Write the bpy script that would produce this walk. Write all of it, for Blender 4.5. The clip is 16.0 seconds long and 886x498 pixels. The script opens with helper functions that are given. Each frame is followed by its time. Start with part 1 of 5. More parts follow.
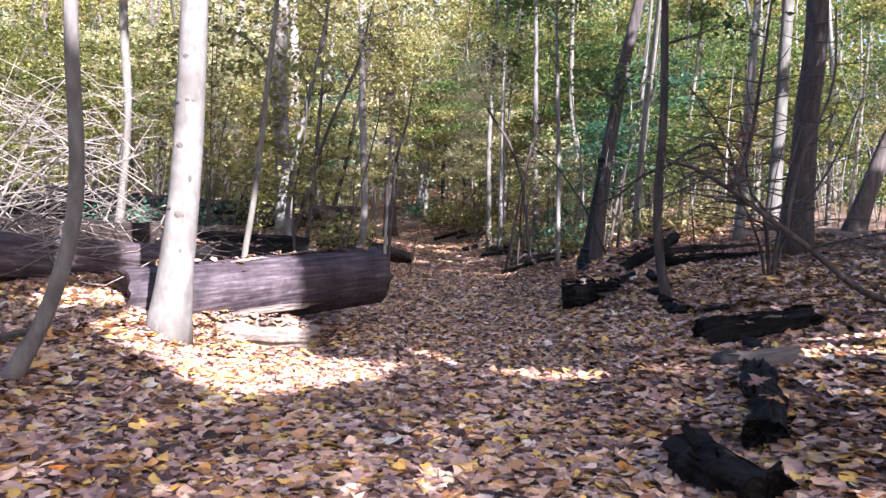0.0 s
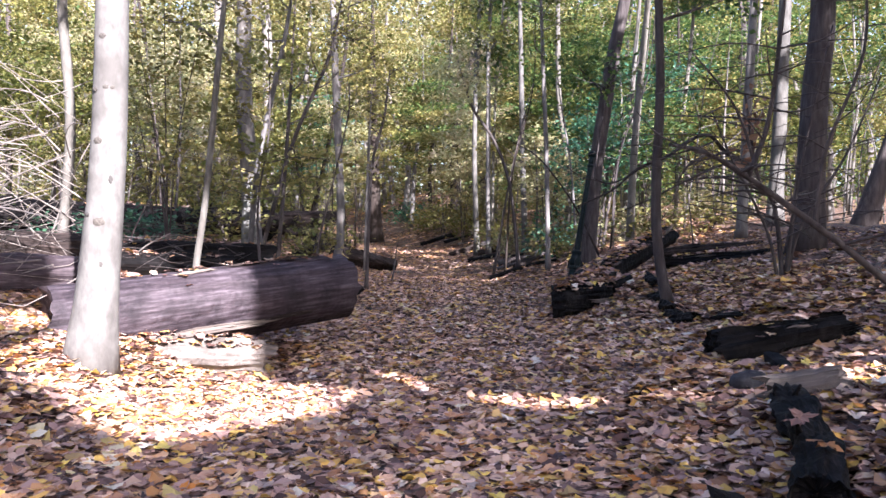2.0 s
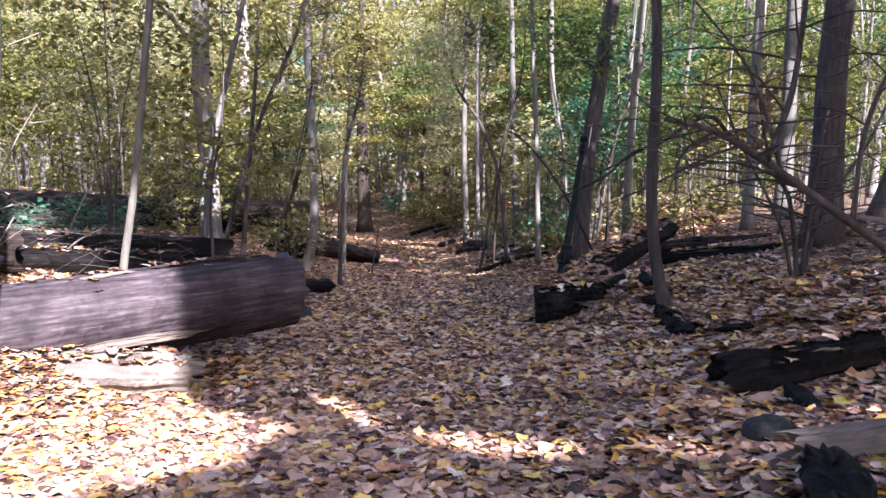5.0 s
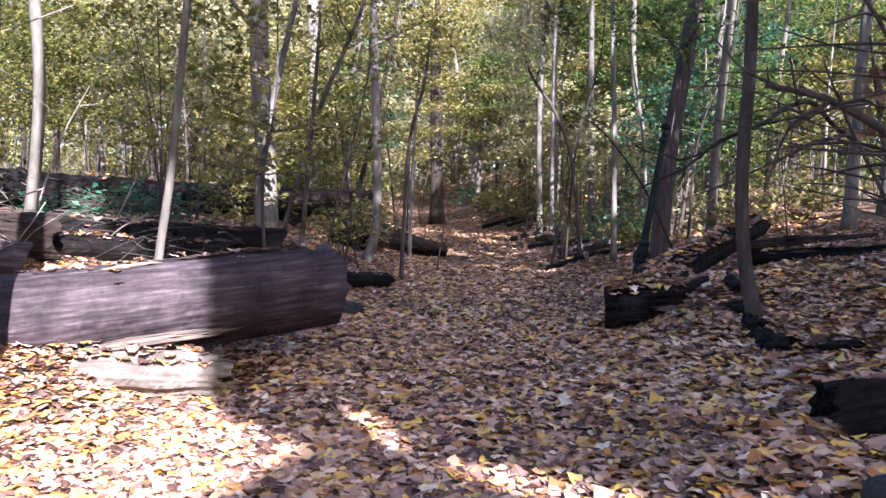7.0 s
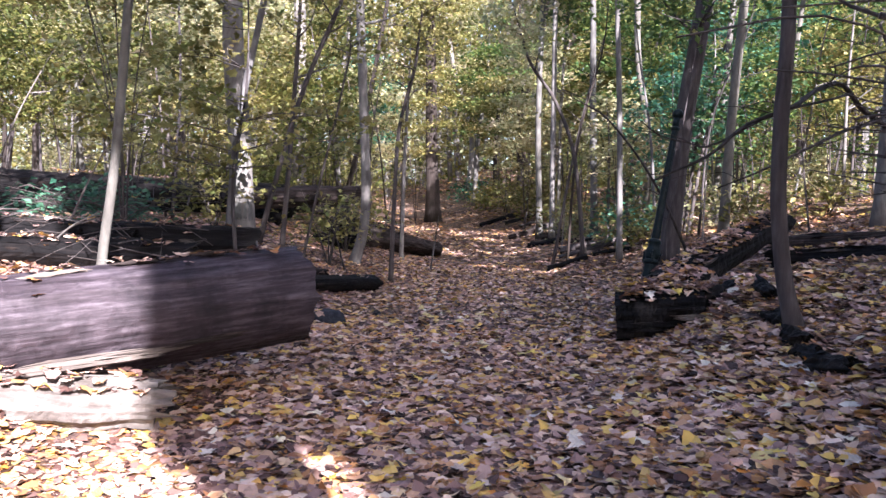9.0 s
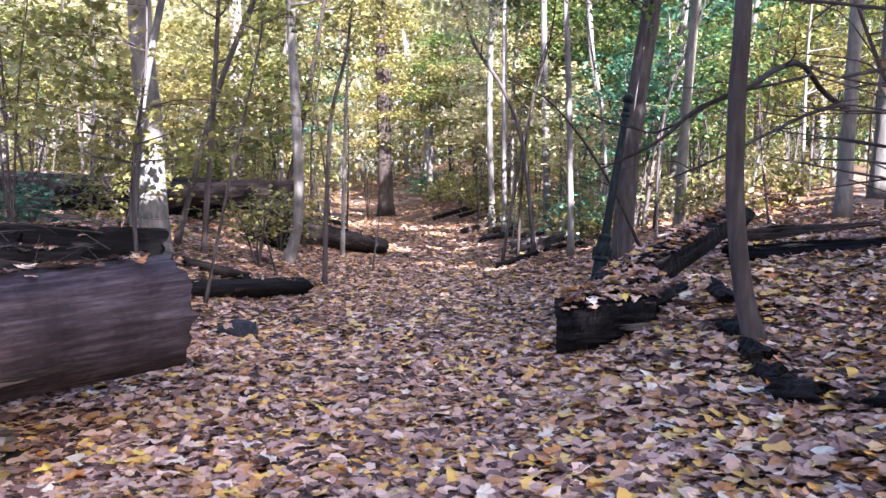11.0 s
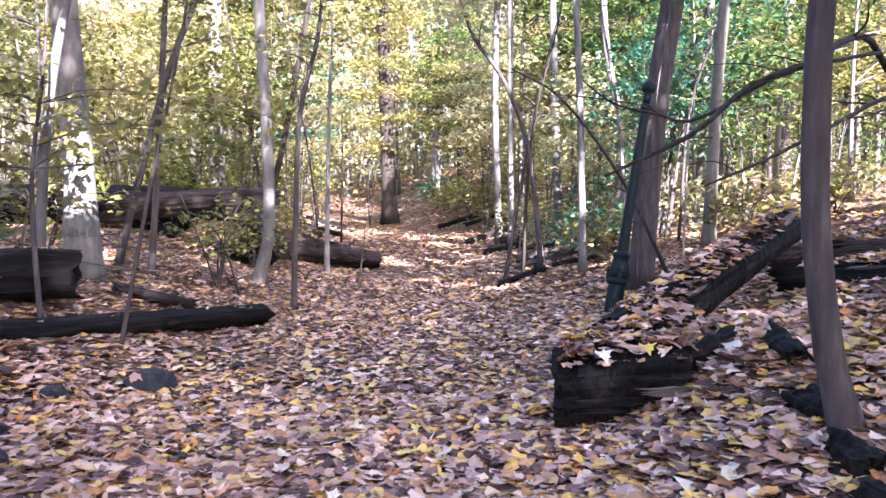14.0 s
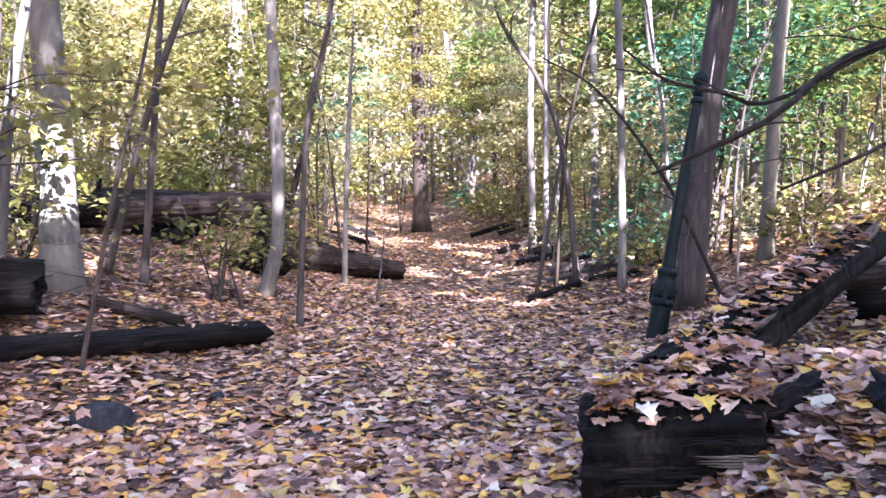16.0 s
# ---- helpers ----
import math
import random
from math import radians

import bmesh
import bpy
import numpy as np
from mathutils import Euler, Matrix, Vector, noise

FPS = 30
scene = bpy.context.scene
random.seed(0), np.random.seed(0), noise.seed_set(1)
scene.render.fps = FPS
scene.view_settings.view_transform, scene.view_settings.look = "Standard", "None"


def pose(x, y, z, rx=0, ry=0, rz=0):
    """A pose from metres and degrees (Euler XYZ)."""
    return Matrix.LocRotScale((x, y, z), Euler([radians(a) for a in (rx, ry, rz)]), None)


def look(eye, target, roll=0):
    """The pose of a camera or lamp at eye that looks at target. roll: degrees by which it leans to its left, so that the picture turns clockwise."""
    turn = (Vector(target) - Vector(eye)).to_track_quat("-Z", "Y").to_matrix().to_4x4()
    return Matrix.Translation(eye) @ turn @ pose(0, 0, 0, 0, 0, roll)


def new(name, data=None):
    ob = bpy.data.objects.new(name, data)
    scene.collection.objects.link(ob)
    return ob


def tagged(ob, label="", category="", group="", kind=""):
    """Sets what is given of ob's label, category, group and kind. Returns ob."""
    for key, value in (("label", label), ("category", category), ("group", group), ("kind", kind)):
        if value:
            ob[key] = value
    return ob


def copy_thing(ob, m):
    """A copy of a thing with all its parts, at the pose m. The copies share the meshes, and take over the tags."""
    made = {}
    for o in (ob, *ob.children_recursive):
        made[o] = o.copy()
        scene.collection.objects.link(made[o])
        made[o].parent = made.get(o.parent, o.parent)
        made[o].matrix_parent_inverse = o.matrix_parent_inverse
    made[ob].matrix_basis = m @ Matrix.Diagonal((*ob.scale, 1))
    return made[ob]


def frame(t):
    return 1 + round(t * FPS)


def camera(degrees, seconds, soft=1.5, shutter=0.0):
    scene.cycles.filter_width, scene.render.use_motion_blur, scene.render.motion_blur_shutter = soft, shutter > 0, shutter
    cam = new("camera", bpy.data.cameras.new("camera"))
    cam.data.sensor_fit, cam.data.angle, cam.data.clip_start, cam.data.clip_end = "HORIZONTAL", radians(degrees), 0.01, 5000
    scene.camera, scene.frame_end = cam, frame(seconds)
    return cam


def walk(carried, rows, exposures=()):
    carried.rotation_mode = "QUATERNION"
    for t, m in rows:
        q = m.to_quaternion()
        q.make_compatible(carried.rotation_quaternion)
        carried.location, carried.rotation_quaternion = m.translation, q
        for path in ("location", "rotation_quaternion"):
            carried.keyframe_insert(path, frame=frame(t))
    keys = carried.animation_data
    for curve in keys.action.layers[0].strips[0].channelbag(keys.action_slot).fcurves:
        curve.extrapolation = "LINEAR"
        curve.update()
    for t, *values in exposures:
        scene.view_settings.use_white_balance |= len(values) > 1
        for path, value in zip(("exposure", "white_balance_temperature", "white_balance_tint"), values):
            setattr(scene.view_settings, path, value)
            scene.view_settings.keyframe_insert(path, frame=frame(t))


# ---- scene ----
cam = camera(56.6, 16.0)
PATH = [
    (0, (0.382, -0.728, 1.388), (0.342, 1.271, 1.339), 2.1),
    (0.5, (0.388, -0.435, 1.378), (0.347, 1.564, 1.323), 1.7),
    (1, (0.451, -0.097, 1.39), (0.406, 1.902, 1.33), 1.6),
    (1.5, (0.517, 0.266, 1.377), (0.474, 2.265, 1.334), 1.0),
    (2, (0.607, 0.596, 1.373), (0.584, 2.596, 1.336), 0.8),
    (2.5, (0.667, 0.915, 1.393), (0.644, 2.914, 1.357), 0.7),
    (3, (0.716, 1.222, 1.409), (0.702, 3.222, 1.371), 0.3),
    (3.5, (0.871, 1.527, 1.411), (0.849, 3.526, 1.368), 0.2),
    (4, (0.956, 1.774, 1.409), (0.933, 3.773, 1.358), 0.7),
    (4.2, (0.955, 1.843, 1.418), (0.934, 3.842, 1.365), 0.8),
    (6.3, (1.195, 2.615, 1.501), (1.111, 4.611, 1.413), 0.1),
    (6.5, (1.197, 2.746, 1.464), (1.071, 4.74, 1.377), 0.2),
    (7, (1.23, 3.053, 1.457), (1.017, 5.04, 1.368), 1.7),
    (7.5, (1.208, 3.398, 1.44), (1.002, 5.385, 1.349), 2.2),
    (8, (1.224, 3.727, 1.427), (1.019, 5.715, 1.336), 1.7),
    (8.5, (1.23, 4.037, 1.435), (1.021, 6.024, 1.346), 1.8),
    (9, (1.21, 4.304, 1.443), (1.0, 6.29, 1.349), 1.4),
    (9.5, (1.31, 4.597, 1.456), (1.115, 6.585, 1.353), 1.7),
    (10, (1.409, 4.838, 1.463), (1.221, 6.826, 1.353), 1.6),
    (10.2, (1.437, 4.966, 1.455), (1.288, 6.957, 1.347), 1.6),
    (12.3, (1.826, 6.312, 1.591), (1.702, 8.305, 1.47), 0.2),
    (12.5, (1.865, 6.488, 1.563), (1.735, 8.481, 1.449), 0.3),
    (13, (1.848, 6.852, 1.568), (1.711, 8.844, 1.453), 0.4),
    (13.5, (1.835, 7.195, 1.571), (1.686, 9.187, 1.471), 0.3),
    (14, (1.85, 7.54, 1.587), (1.683, 9.53, 1.487), 0.3),
    (14.5, (1.876, 7.897, 1.572), (1.701, 9.887, 1.478), 0.4),
    (15, (1.93, 8.241, 1.567), (1.748, 10.23, 1.471), 0.4),
    (15.5, (1.956, 8.537, 1.582), (1.746, 10.523, 1.487), 1.2),
    (16, (1.965, 8.808, 1.583), (1.704, 10.789, 1.501), 0.8),
]
EXPOSURES = [(0, 2.78, 5720, 19), (4, 2.76, 5720, 19), (7, 2.64, 5700, 19), (10, 3.06, 5680, 20), (12.5, 3.9, 5620, 23), (16, 3.8, 5620, 23)]
walk(cam, [(t, look(eye, target, roll)) for t, eye, target, roll in PATH], EXPOSURES)
SKY, SUN = 0.085, 5.0

# ---- light ----
SUN_EL, SUN_AZ = radians(33), radians(28)      # the sun stands behind the walker's right shoulder
SUN_DIR = Vector((math.sin(SUN_AZ) * math.cos(SUN_EL), -math.cos(SUN_AZ) * math.cos(SUN_EL), math.sin(SUN_EL)))
world = bpy.data.worlds.new("world")
scene.world = world
world.use_nodes = True
sky = world.node_tree.nodes.new("ShaderNodeTexSky")
sky.sky_type, sky.sun_disc = "NISHITA", False
sky.sun_elevation, sky.sun_rotation = SUN_EL, math.pi - SUN_AZ
sky.dust_density, sky.ozone_density = 3.0, 0.6
back = world.node_tree.nodes["Background"]
back.inputs[1].default_value = SKY
world.node_tree.links.new(sky.outputs[0], back.inputs[0])
sun = new("sun", bpy.data.lights.new("sun", "SUN"))
sun.data.energy, sun.data.angle, sun.data.color = SUN, radians(0.55), (1.0, 0.93, 0.82)
sun.matrix_world = look(SUN_DIR * 40, (0, 0, 0))

# ---- materials ----


def nodes_of(name):
    m = bpy.data.materials.new(name)
    m.use_nodes = True
    return m, m.node_tree.nodes, m.node_tree.links, m.node_tree.nodes["Principled BSDF"]


def ramp(n, stops, smooth=True):
    r = n.new("ShaderNodeValToRGB")
    r.color_ramp.interpolation = "LINEAR" if smooth else "CONSTANT"
    e = r.color_ramp.elements
    while len(e) < len(stops):
        e.new(0.5)
    for k, (at, c) in zip(e, stops):
        k.position, k.color = at, (*c, 1)
    return r


def noise_tex(n, l, coord, scale, detail=5.0, stretch=(1, 1, 1), rough=0.6):
    mp = n.new("ShaderNodeMapping")
    mp.inputs["Scale"].default_value = stretch
    l.new(coord, mp.inputs[0])
    t = n.new("ShaderNodeTexNoise")
    t.inputs["Scale"].default_value, t.inputs["Detail"].default_value, t.inputs["Roughness"].default_value = scale, detail, rough
    l.new(mp.outputs[0], t.inputs["Vector"])
    return t.outputs["Fac"]


def mix_rgb(n, l, fac, a, b, kind="MIX"):
    m = n.new("ShaderNodeMix")
    m.data_type, m.blend_type = "RGBA", kind
    for sock, v in ((m.inputs["Factor"], fac), (m.inputs[6], a), (m.inputs[7], b)):
        if hasattr(v, "is_output"):
            l.new(v, sock)
        elif isinstance(v, tuple):
            sock.default_value = (*v, 1)
        else:
            sock.default_value = v
    return m.outputs[2]


def bump(n, l, b, height, strength, dist=0.02):
    k = n.new("ShaderNodeBump")
    k.inputs["Strength"].default_value, k.inputs["Distance"].default_value = strength, dist
    l.new(height, k.inputs["Height"])
    l.new(k.outputs[0], b.inputs["Normal"])


def bark(name, dark, mid, light, stretch=(1, 1, 0.12), scale=14, rough=0.9, blotch=0.5, blotch_scale=2.2, relief=0.7, blotch_colour=None, shine=0.15):
    """Bark or weathered wood: fine grain along the stem, and broad stains over it."""
    m, n, l, b = nodes_of(name)
    c = n.new("ShaderNodeTexCoord").outputs["Object"]
    fine = noise_tex(n, l, c, scale, 8, stretch)
    broad = noise_tex(n, l, c, blotch_scale, 4, (1, 1, 0.6))
    r = ramp(n, [(0.25, dark), (0.5, mid), (0.78, light)])
    l.new(fine, r.inputs[0])
    k = ramp(n, [(0.45, (0, 0, 0)), (0.65, (1, 1, 1))])
    l.new(broad, k.inputs[0])
    f = n.new("ShaderNodeMath")
    f.operation = "MULTIPLY"
    f.inputs[1].default_value = blotch
    l.new(k.outputs[0], f.inputs[0])
    col = mix_rgb(n, l, f.outputs[0], r.outputs[0], blotch_colour or dark)
    oi = n.new("ShaderNodeObjectInfo")
    tint = ramp(n, [(0, (0.8, 0.8, 0.82)), (1, (1.1, 1.06, 1.0))])
    l.new(oi.outputs["Random"], tint.inputs[0])
    col = mix_rgb(n, l, 1.0, col, tint.outputs[0], "MULTIPLY")
    l.new(col, b.inputs["Base Color"])
    b.inputs["Roughness"].default_value = rough
    b.inputs["Specular IOR Level"].default_value = shine
    bump(n, l, b, fine, relief)
    return m


def leafy(name, stops, through_light=0.5, gloss=0.25):
    """Leaves: each takes its own colour; light shines through them."""
    m, n, l, b = nodes_of(name)
    g = n.new("ShaderNodeNewGeometry")
    r = ramp(n, stops)
    l.new(g.outputs["Random Per Island"], r.inputs[0])
    c = n.new("ShaderNodeTexCoord").outputs["Object"]
    patch = ramp(n, [(0.3, (0.7, 0.7, 0.7)), (0.7, (1.15, 1.15, 1.15))])
    l.new(noise_tex(n, l, c, 0.9, 3), patch.inputs[0])
    col = mix_rgb(n, l, 1.0, r.outputs[0], patch.outputs[0], "MULTIPLY")
    if through_light > 0.3:
        hue = ramp(n, [(0.3, (0.42, 0.55, 0.50)), (0.45, (0.68, 0.75, 0.66)), (0.6, (0.90, 0.86, 0.86)), (0.75, (1.10, 1.01, 1.5))])
        l.new(noise_tex(n, l, c, 1.1, 2), hue.inputs[0])
        col = mix_rgb(n, l, 1.0, col, hue.outputs[0], "MULTIPLY")
    l.new(col, b.inputs["Base Color"])
    b.inputs["Roughness"].default_value = 0.55
    b.inputs["Specular IOR Level"].default_value = gloss
    t = n.new("ShaderNodeBsdfTranslucent")
    l.new(col, t.inputs[0])
    s = n.new("ShaderNodeMixShader")
    s.inputs[0].default_value = through_light
    l.new(b.outputs[0], s.inputs[1])
    l.new(t.outputs[0], s.inputs[2])
    l.new(s.outputs[0], n["Material Output"].inputs["Surface"])
    return m


LITTER = [(0.0, (0.040, 0.021, 0.018)), (0.12, (0.103, 0.053, 0.044)), (0.25, (0.239, 0.137, 0.120)), (0.38, (0.399, 0.252, 0.221)), (0.5, (0.513, 0.336, 0.255)), (0.58, (0.274, 0.121, 0.059)),
          (0.66, (0.433, 0.210, 0.078)), (0.74, (0.536, 0.347, 0.245)), (0.84, (0.718, 0.536, 0.451)), (0.90, (0.570, 0.347, 0.088)), (0.97, (0.684, 0.452, 0.118)), (1.0, (0.524, 0.179, 0.029))]
M_LITTER = leafy("fallen_leaves", LITTER, 0.12, 0.22)

M_YELLOWED = leafy("yellow_fallen_leaves", [(0, (0.36, 0.22, 0.09)), (0.3, (0.50, 0.37, 0.13)), (0.55, (0.58, 0.45, 0.17)), (0.75, (0.62, 0.55, 0.42)), (0.92, (0.64, 0.58, 0.50)), (1, (0.48, 0.22, 0.07))], 0.15, 0.3)

M_GROUND, n, l, b = nodes_of("leaf_litter_soil")
c = n.new("ShaderNodeTexCoord").outputs["Object"]
vor = n.new("ShaderNodeTexVoronoi")
vor.inputs["Scale"].default_value, vor.inputs["Randomness"].default_value = 13, 1.0
warp = n.new("ShaderNodeTexNoise")
warp.inputs["Scale"].default_value, warp.inputs["Detail"].default_value = 11, 3
l.new(c, warp.inputs["Vector"])
l.new(mix_rgb(n, l, 0.12, c, warp.outputs["Color"], "ADD"), vor.inputs["Vector"])
sep = n.new("ShaderNodeSeparateColor")
l.new(vor.outputs["Color"], sep.inputs[0])
r = ramp(n, LITTER)
l.new(sep.outputs[0], r.inputs[0])
fine = noise_tex(n, l, c, 60, 6)
# shade between the leaves, painted as noise-mottled darkening of the soil
leaf_gap_shade = ramp(n, [(0.38, (0.10, 0.09, 0.09)), (0.7, (0.5, 0.47, 0.46))])
l.new(fine, leaf_gap_shade.inputs[0])
col = mix_rgb(n, l, 1.0, r.outputs[0], leaf_gap_shade.outputs[0], "MULTIPLY")
wide = ramp(n, [(0.35, (0.72, 0.7, 0.7)), (0.68, (1.1, 1.06, 1.0))])
l.new(noise_tex(n, l, c, 0.5, 4), wide.inputs[0])
l.new(mix_rgb(n, l, 1.0, col, wide.outputs[0], "MULTIPLY"), b.inputs["Base Color"])
b.inputs["Roughness"].default_value = 0.85
bump(n, l, b, vor.outputs["Distance"], 0.9, 0.03)

BEECH = bark("beech_bark", (0.088, 0.082, 0.08), (0.147, 0.14, 0.135), (0.205, 0.196, 0.188), (1, 1, 0.6), 9, 0.75, 0.8, 3.4, 0.25, (0.085, 0.078, 0.074))
GREY = bark("grey_bark", (0.075, 0.068, 0.067), (0.14, 0.13, 0.127), (0.22, 0.208, 0.20), (1, 1, 0.35), 12, 0.85, 0.5, 2.5, 0.5)
PALE = bark("pale_bark", (0.06, 0.056, 0.052), (0.108, 0.102, 0.095), (0.17, 0.161, 0.15), (1, 1, 0.4), 10, 0.8, 0.65, 3.5, 0.4, (0.075, 0.068, 0.062))
BROWN = bark("brown_bark", (0.030, 0.025, 0.025), (0.066, 0.056, 0.057), (0.115, 0.10, 0.10), (1, 1, 0.16), 16, 0.92, 0.4, 2.0, 0.9)
MIDGREY = bark("mid_grey_bark", (0.05, 0.046, 0.048), (0.10, 0.093, 0.096), (0.165, 0.155, 0.158), (1, 1, 0.3), 13, 0.88, 0.5, 2.5, 0.5)
DARK = bark("dark_bark", (0.016, 0.013, 0.012), (0.036, 0.028, 0.026), (0.065, 0.053, 0.048), (1, 1, 0.16), 16, 0.92, 0.4, 2.0, 0.9)
TWIG = bark("dry_twig", (0.09, 0.08, 0.078), (0.17, 0.15, 0.145), (0.27, 0.245, 0.235), (1, 1, 1), 9, 0.85, 0.3, 1.5, 0.2)
# the logs lie along their own x axis
LOGWOOD = bark("bare_log_wood", (0.012, 0.0082, 0.010), (0.048, 0.0355, 0.0425), (0.145, 0.118, 0.135), (0.12, 1.2, 1.2), 19, 0.65, 0.65, 3.2, 1.0, (0.012, 0.009, 0.012), 0.15)
BLACK = bark("rotten_black_wood", (0.0015, 0.0014, 0.0016), (0.005, 0.004, 0.0045), (0.026, 0.021, 0.021), (0.10, 1.2, 1.2), 22, 0.75, 0.35, 2.0, 1.0, None, 0.12)
ROT = bark("rotten_brown_wood", (0.006, 0.005, 0.005), (0.024, 0.018, 0.017), (0.085, 0.065, 0.06), (0.10, 1.2, 1.2), 20, 0.85, 0.4, 2.0, 1.0, None, 0.1)
SPLIT = bark("split_grey_wood", (0.045, 0.035, 0.032), (0.12, 0.10, 0.092), (0.24, 0.205, 0.19), (0.06, 1.4, 1.4), 24, 0.85, 0.3, 2.0, 1.0)
STONE = bark("grey_stone", (0.016, 0.016, 0.021), (0.034, 0.034, 0.042), (0.075, 0.075, 0.086), (1, 1, 1), 14, 0.85, 0.4, 4, 0.7)

IRON, n, l, b = nodes_of("painted_iron")
c = n.new("ShaderNodeTexCoord").outputs["Object"]
r = ramp(n, [(0.3, (0.0025, 0.005, 0.006)), (0.6, (0.005, 0.011, 0.013)), (0.75, (0.018, 0.022, 0.022))])
l.new(noise_tex(n, l, c, 18, 6), r.inputs[0])
l.new(r.outputs[0], b.inputs["Base Color"])
b.inputs["Roughness"].default_value, b.inputs["Specular IOR Level"].default_value = 0.5, 0.14
bump(n, l, b, noise_tex(n, l, c, 60, 4), 0.25, 0.005)

YELLOW = leafy("yellow_foliage", [(0, (0.13, 0.11, 0.028)), (0.35, (0.25, 0.21, 0.06)), (0.7, (0.40, 0.34, 0.14)), (0.9, (0.21, 0.22, 0.06)), (1, (0.46, 0.37, 0.17))], 0.5)
OLIVE = leafy("olive_foliage", [(0, (0.06, 0.07, 0.022)), (0.4, (0.14, 0.14, 0.038)), (0.75, (0.25, 0.225, 0.065)), (1, (0.11, 0.15, 0.05))], 0.5)
GREEN = leafy("green_foliage", [(0, (0.042, 0.082, 0.028)), (0.5, (0.092, 0.15, 0.045)), (0.85, (0.18, 0.21, 0.06)), (1, (0.29, 0.27, 0.085))], 0.5)
BLUEGREEN = leafy("blue_green_foliage", [(0, (0.03, 0.10, 0.065)), (0.5, (0.07, 0.19, 0.12)), (1, (0.15, 0.29, 0.18))], 0.45)
ORANGE = leafy("orange_foliage", [(0, (0.17, 0.085, 0.02)), (0.5, (0.27, 0.16, 0.03)), (1, (0.32, 0.24, 0.06))], 0.5)
PALEYELLOW = leafy("pale_yellow_foliage", [(0, (0.33, 0.28, 0.12)), (0.6, (0.55, 0.49, 0.30)), (1, (0.54, 0.51, 0.30))], 0.55)

# ---- mesh helpers ----
rng = np.random.default_rng(7)


def quick_mesh(name, verts, faces, smooth=False):
    """A mesh from an array of corners and an array of equal faces."""
    me = bpy.data.meshes.new(name)
    verts, faces = np.asarray(verts, np.float32), np.asarray(faces, np.int32)
    k = faces.shape[1]
    me.vertices.add(len(verts))
    me.vertices.foreach_set("co", verts.ravel())
    me.loops.add(faces.size)
    me.loops.foreach_set("vertex_index", faces.ravel())
    me.polygons.add(len(faces))
    me.polygons.foreach_set("loop_start", np.arange(0, faces.size, k, dtype=np.int32))
    me.polygons.foreach_set("loop_total", np.full(len(faces), k, np.int32))
    me.polygons.foreach_set("use_smooth", np.full(len(faces), smooth))
    me.update(calc_edges=True)
    return me


def part_mesh(name, mesh, material, parent=None, label=""):
    if not mesh.materials:
        mesh.materials.append(material)
    ob = new(name, mesh)
    if parent:
        ob.parent = parent
    return tagged(ob, label)


def thing(name, x, y, z, label, category, group="", turn=0.0):
    ob = new(name)
    ob.matrix_basis = pose(x, y, z, 0, 0, turn)
    ob.empty_display_size = 0.2
    return tagged(ob, label, category, group)


def spline(points, count):
    """A smooth line through points, with count places on it."""
    p = np.array(points, float)
    if len(p) == 2:
        return p[0] + np.linspace(0, 1, count)[:, None] * (p[1] - p[0])
    q = np.vstack([2 * p[0] - p[1], p, 2 * p[-1] - p[-2]])
    s = np.linspace(0, len(p) - 1 - 1e-6, count)
    i = s.astype(int)
    u = (s - i)[:, None]
    a, b_, c_, d = q[i], q[i + 1], q[i + 2], q[i + 3]
    return 0.5 * (2 * b_ + (c_ - a) * u + (2 * a - 5 * b_ + 4 * c_ - d) * u ** 2 + (3 * b_ - a - 3 * c_ + d) * u ** 3)


def tube(line, radii, segs=10, rough=0.0, squash=1.0, caps=True, lumps=3.0, grooves=0.0):
    """Corners and faces of a stem round a line, with an uneven skin."""
    line = np.asarray(line, float)
    radii = np.broadcast_to(np.asarray(radii, float), (len(line),))
    tang = np.gradient(line, axis=0)
    tang /= np.linalg.norm(tang, axis=1)[:, None] + 1e-9
    ref = np.array([0, 0, 1.0]) if abs(tang[:, 2]).mean() < 0.75 else np.array([0, 1.0, 0])
    u = np.cross(ref, tang)
    u /= np.linalg.norm(u, axis=1)[:, None] + 1e-9
    v = np.cross(tang, u)
    ang = np.linspace(0, 2 * math.pi, segs, endpoint=False)
    ph = rng.uniform(0, 6.28, 8)
    t = np.linspace(0, 1, len(line))[:, None]
    wob = 1 + rough * (0.5 * np.sin(2 * ang + ph[0] + lumps * t * 2) + 0.35 * np.sin(3 * ang + ph[1] - lumps * t * 5) + 0.3 * np.sin(5 * ang + ph[2] + lumps * t * 9)
                       + 0.4 * np.sin(ph[3] + lumps * t * 7 + ang) + 0.3 * rng.normal(size=(len(line), segs)))
    wob = wob + grooves * np.sign(np.sin(ang * segs / 2))
    rr = radii[:, None] * wob
    ring = line[:, None, :] + rr[..., None] * (np.cos(ang)[None, :, None] * u[:, None, :] + squash * np.sin(ang)[None, :, None] * v[:, None, :])
    vs = ring.reshape(-1, 3)
    i, j = np.meshgrid(np.arange(len(line) - 1), np.arange(segs), indexing="ij")
    j2 = (j + 1) % segs
    fs = np.stack([i * segs + j, i * segs + j2, (i + 1) * segs + j2, (i + 1) * segs + j], -1).reshape(-1, 4)
    if caps:
        a, b_ = len(vs), len(vs) + 1
        vs = np.vstack([vs, line[0], line[-1]])
        k = np.arange(segs)
        k2 = (k + 1) % segs
        o = (len(line) - 1) * segs
        fs = np.vstack([fs, np.stack([k2, k, np.full(segs, a), np.full(segs, a)], -1), np.stack([o + k, o + k2, np.full(segs, b_), np.full(segs, b_)], -1)])
    return vs, fs


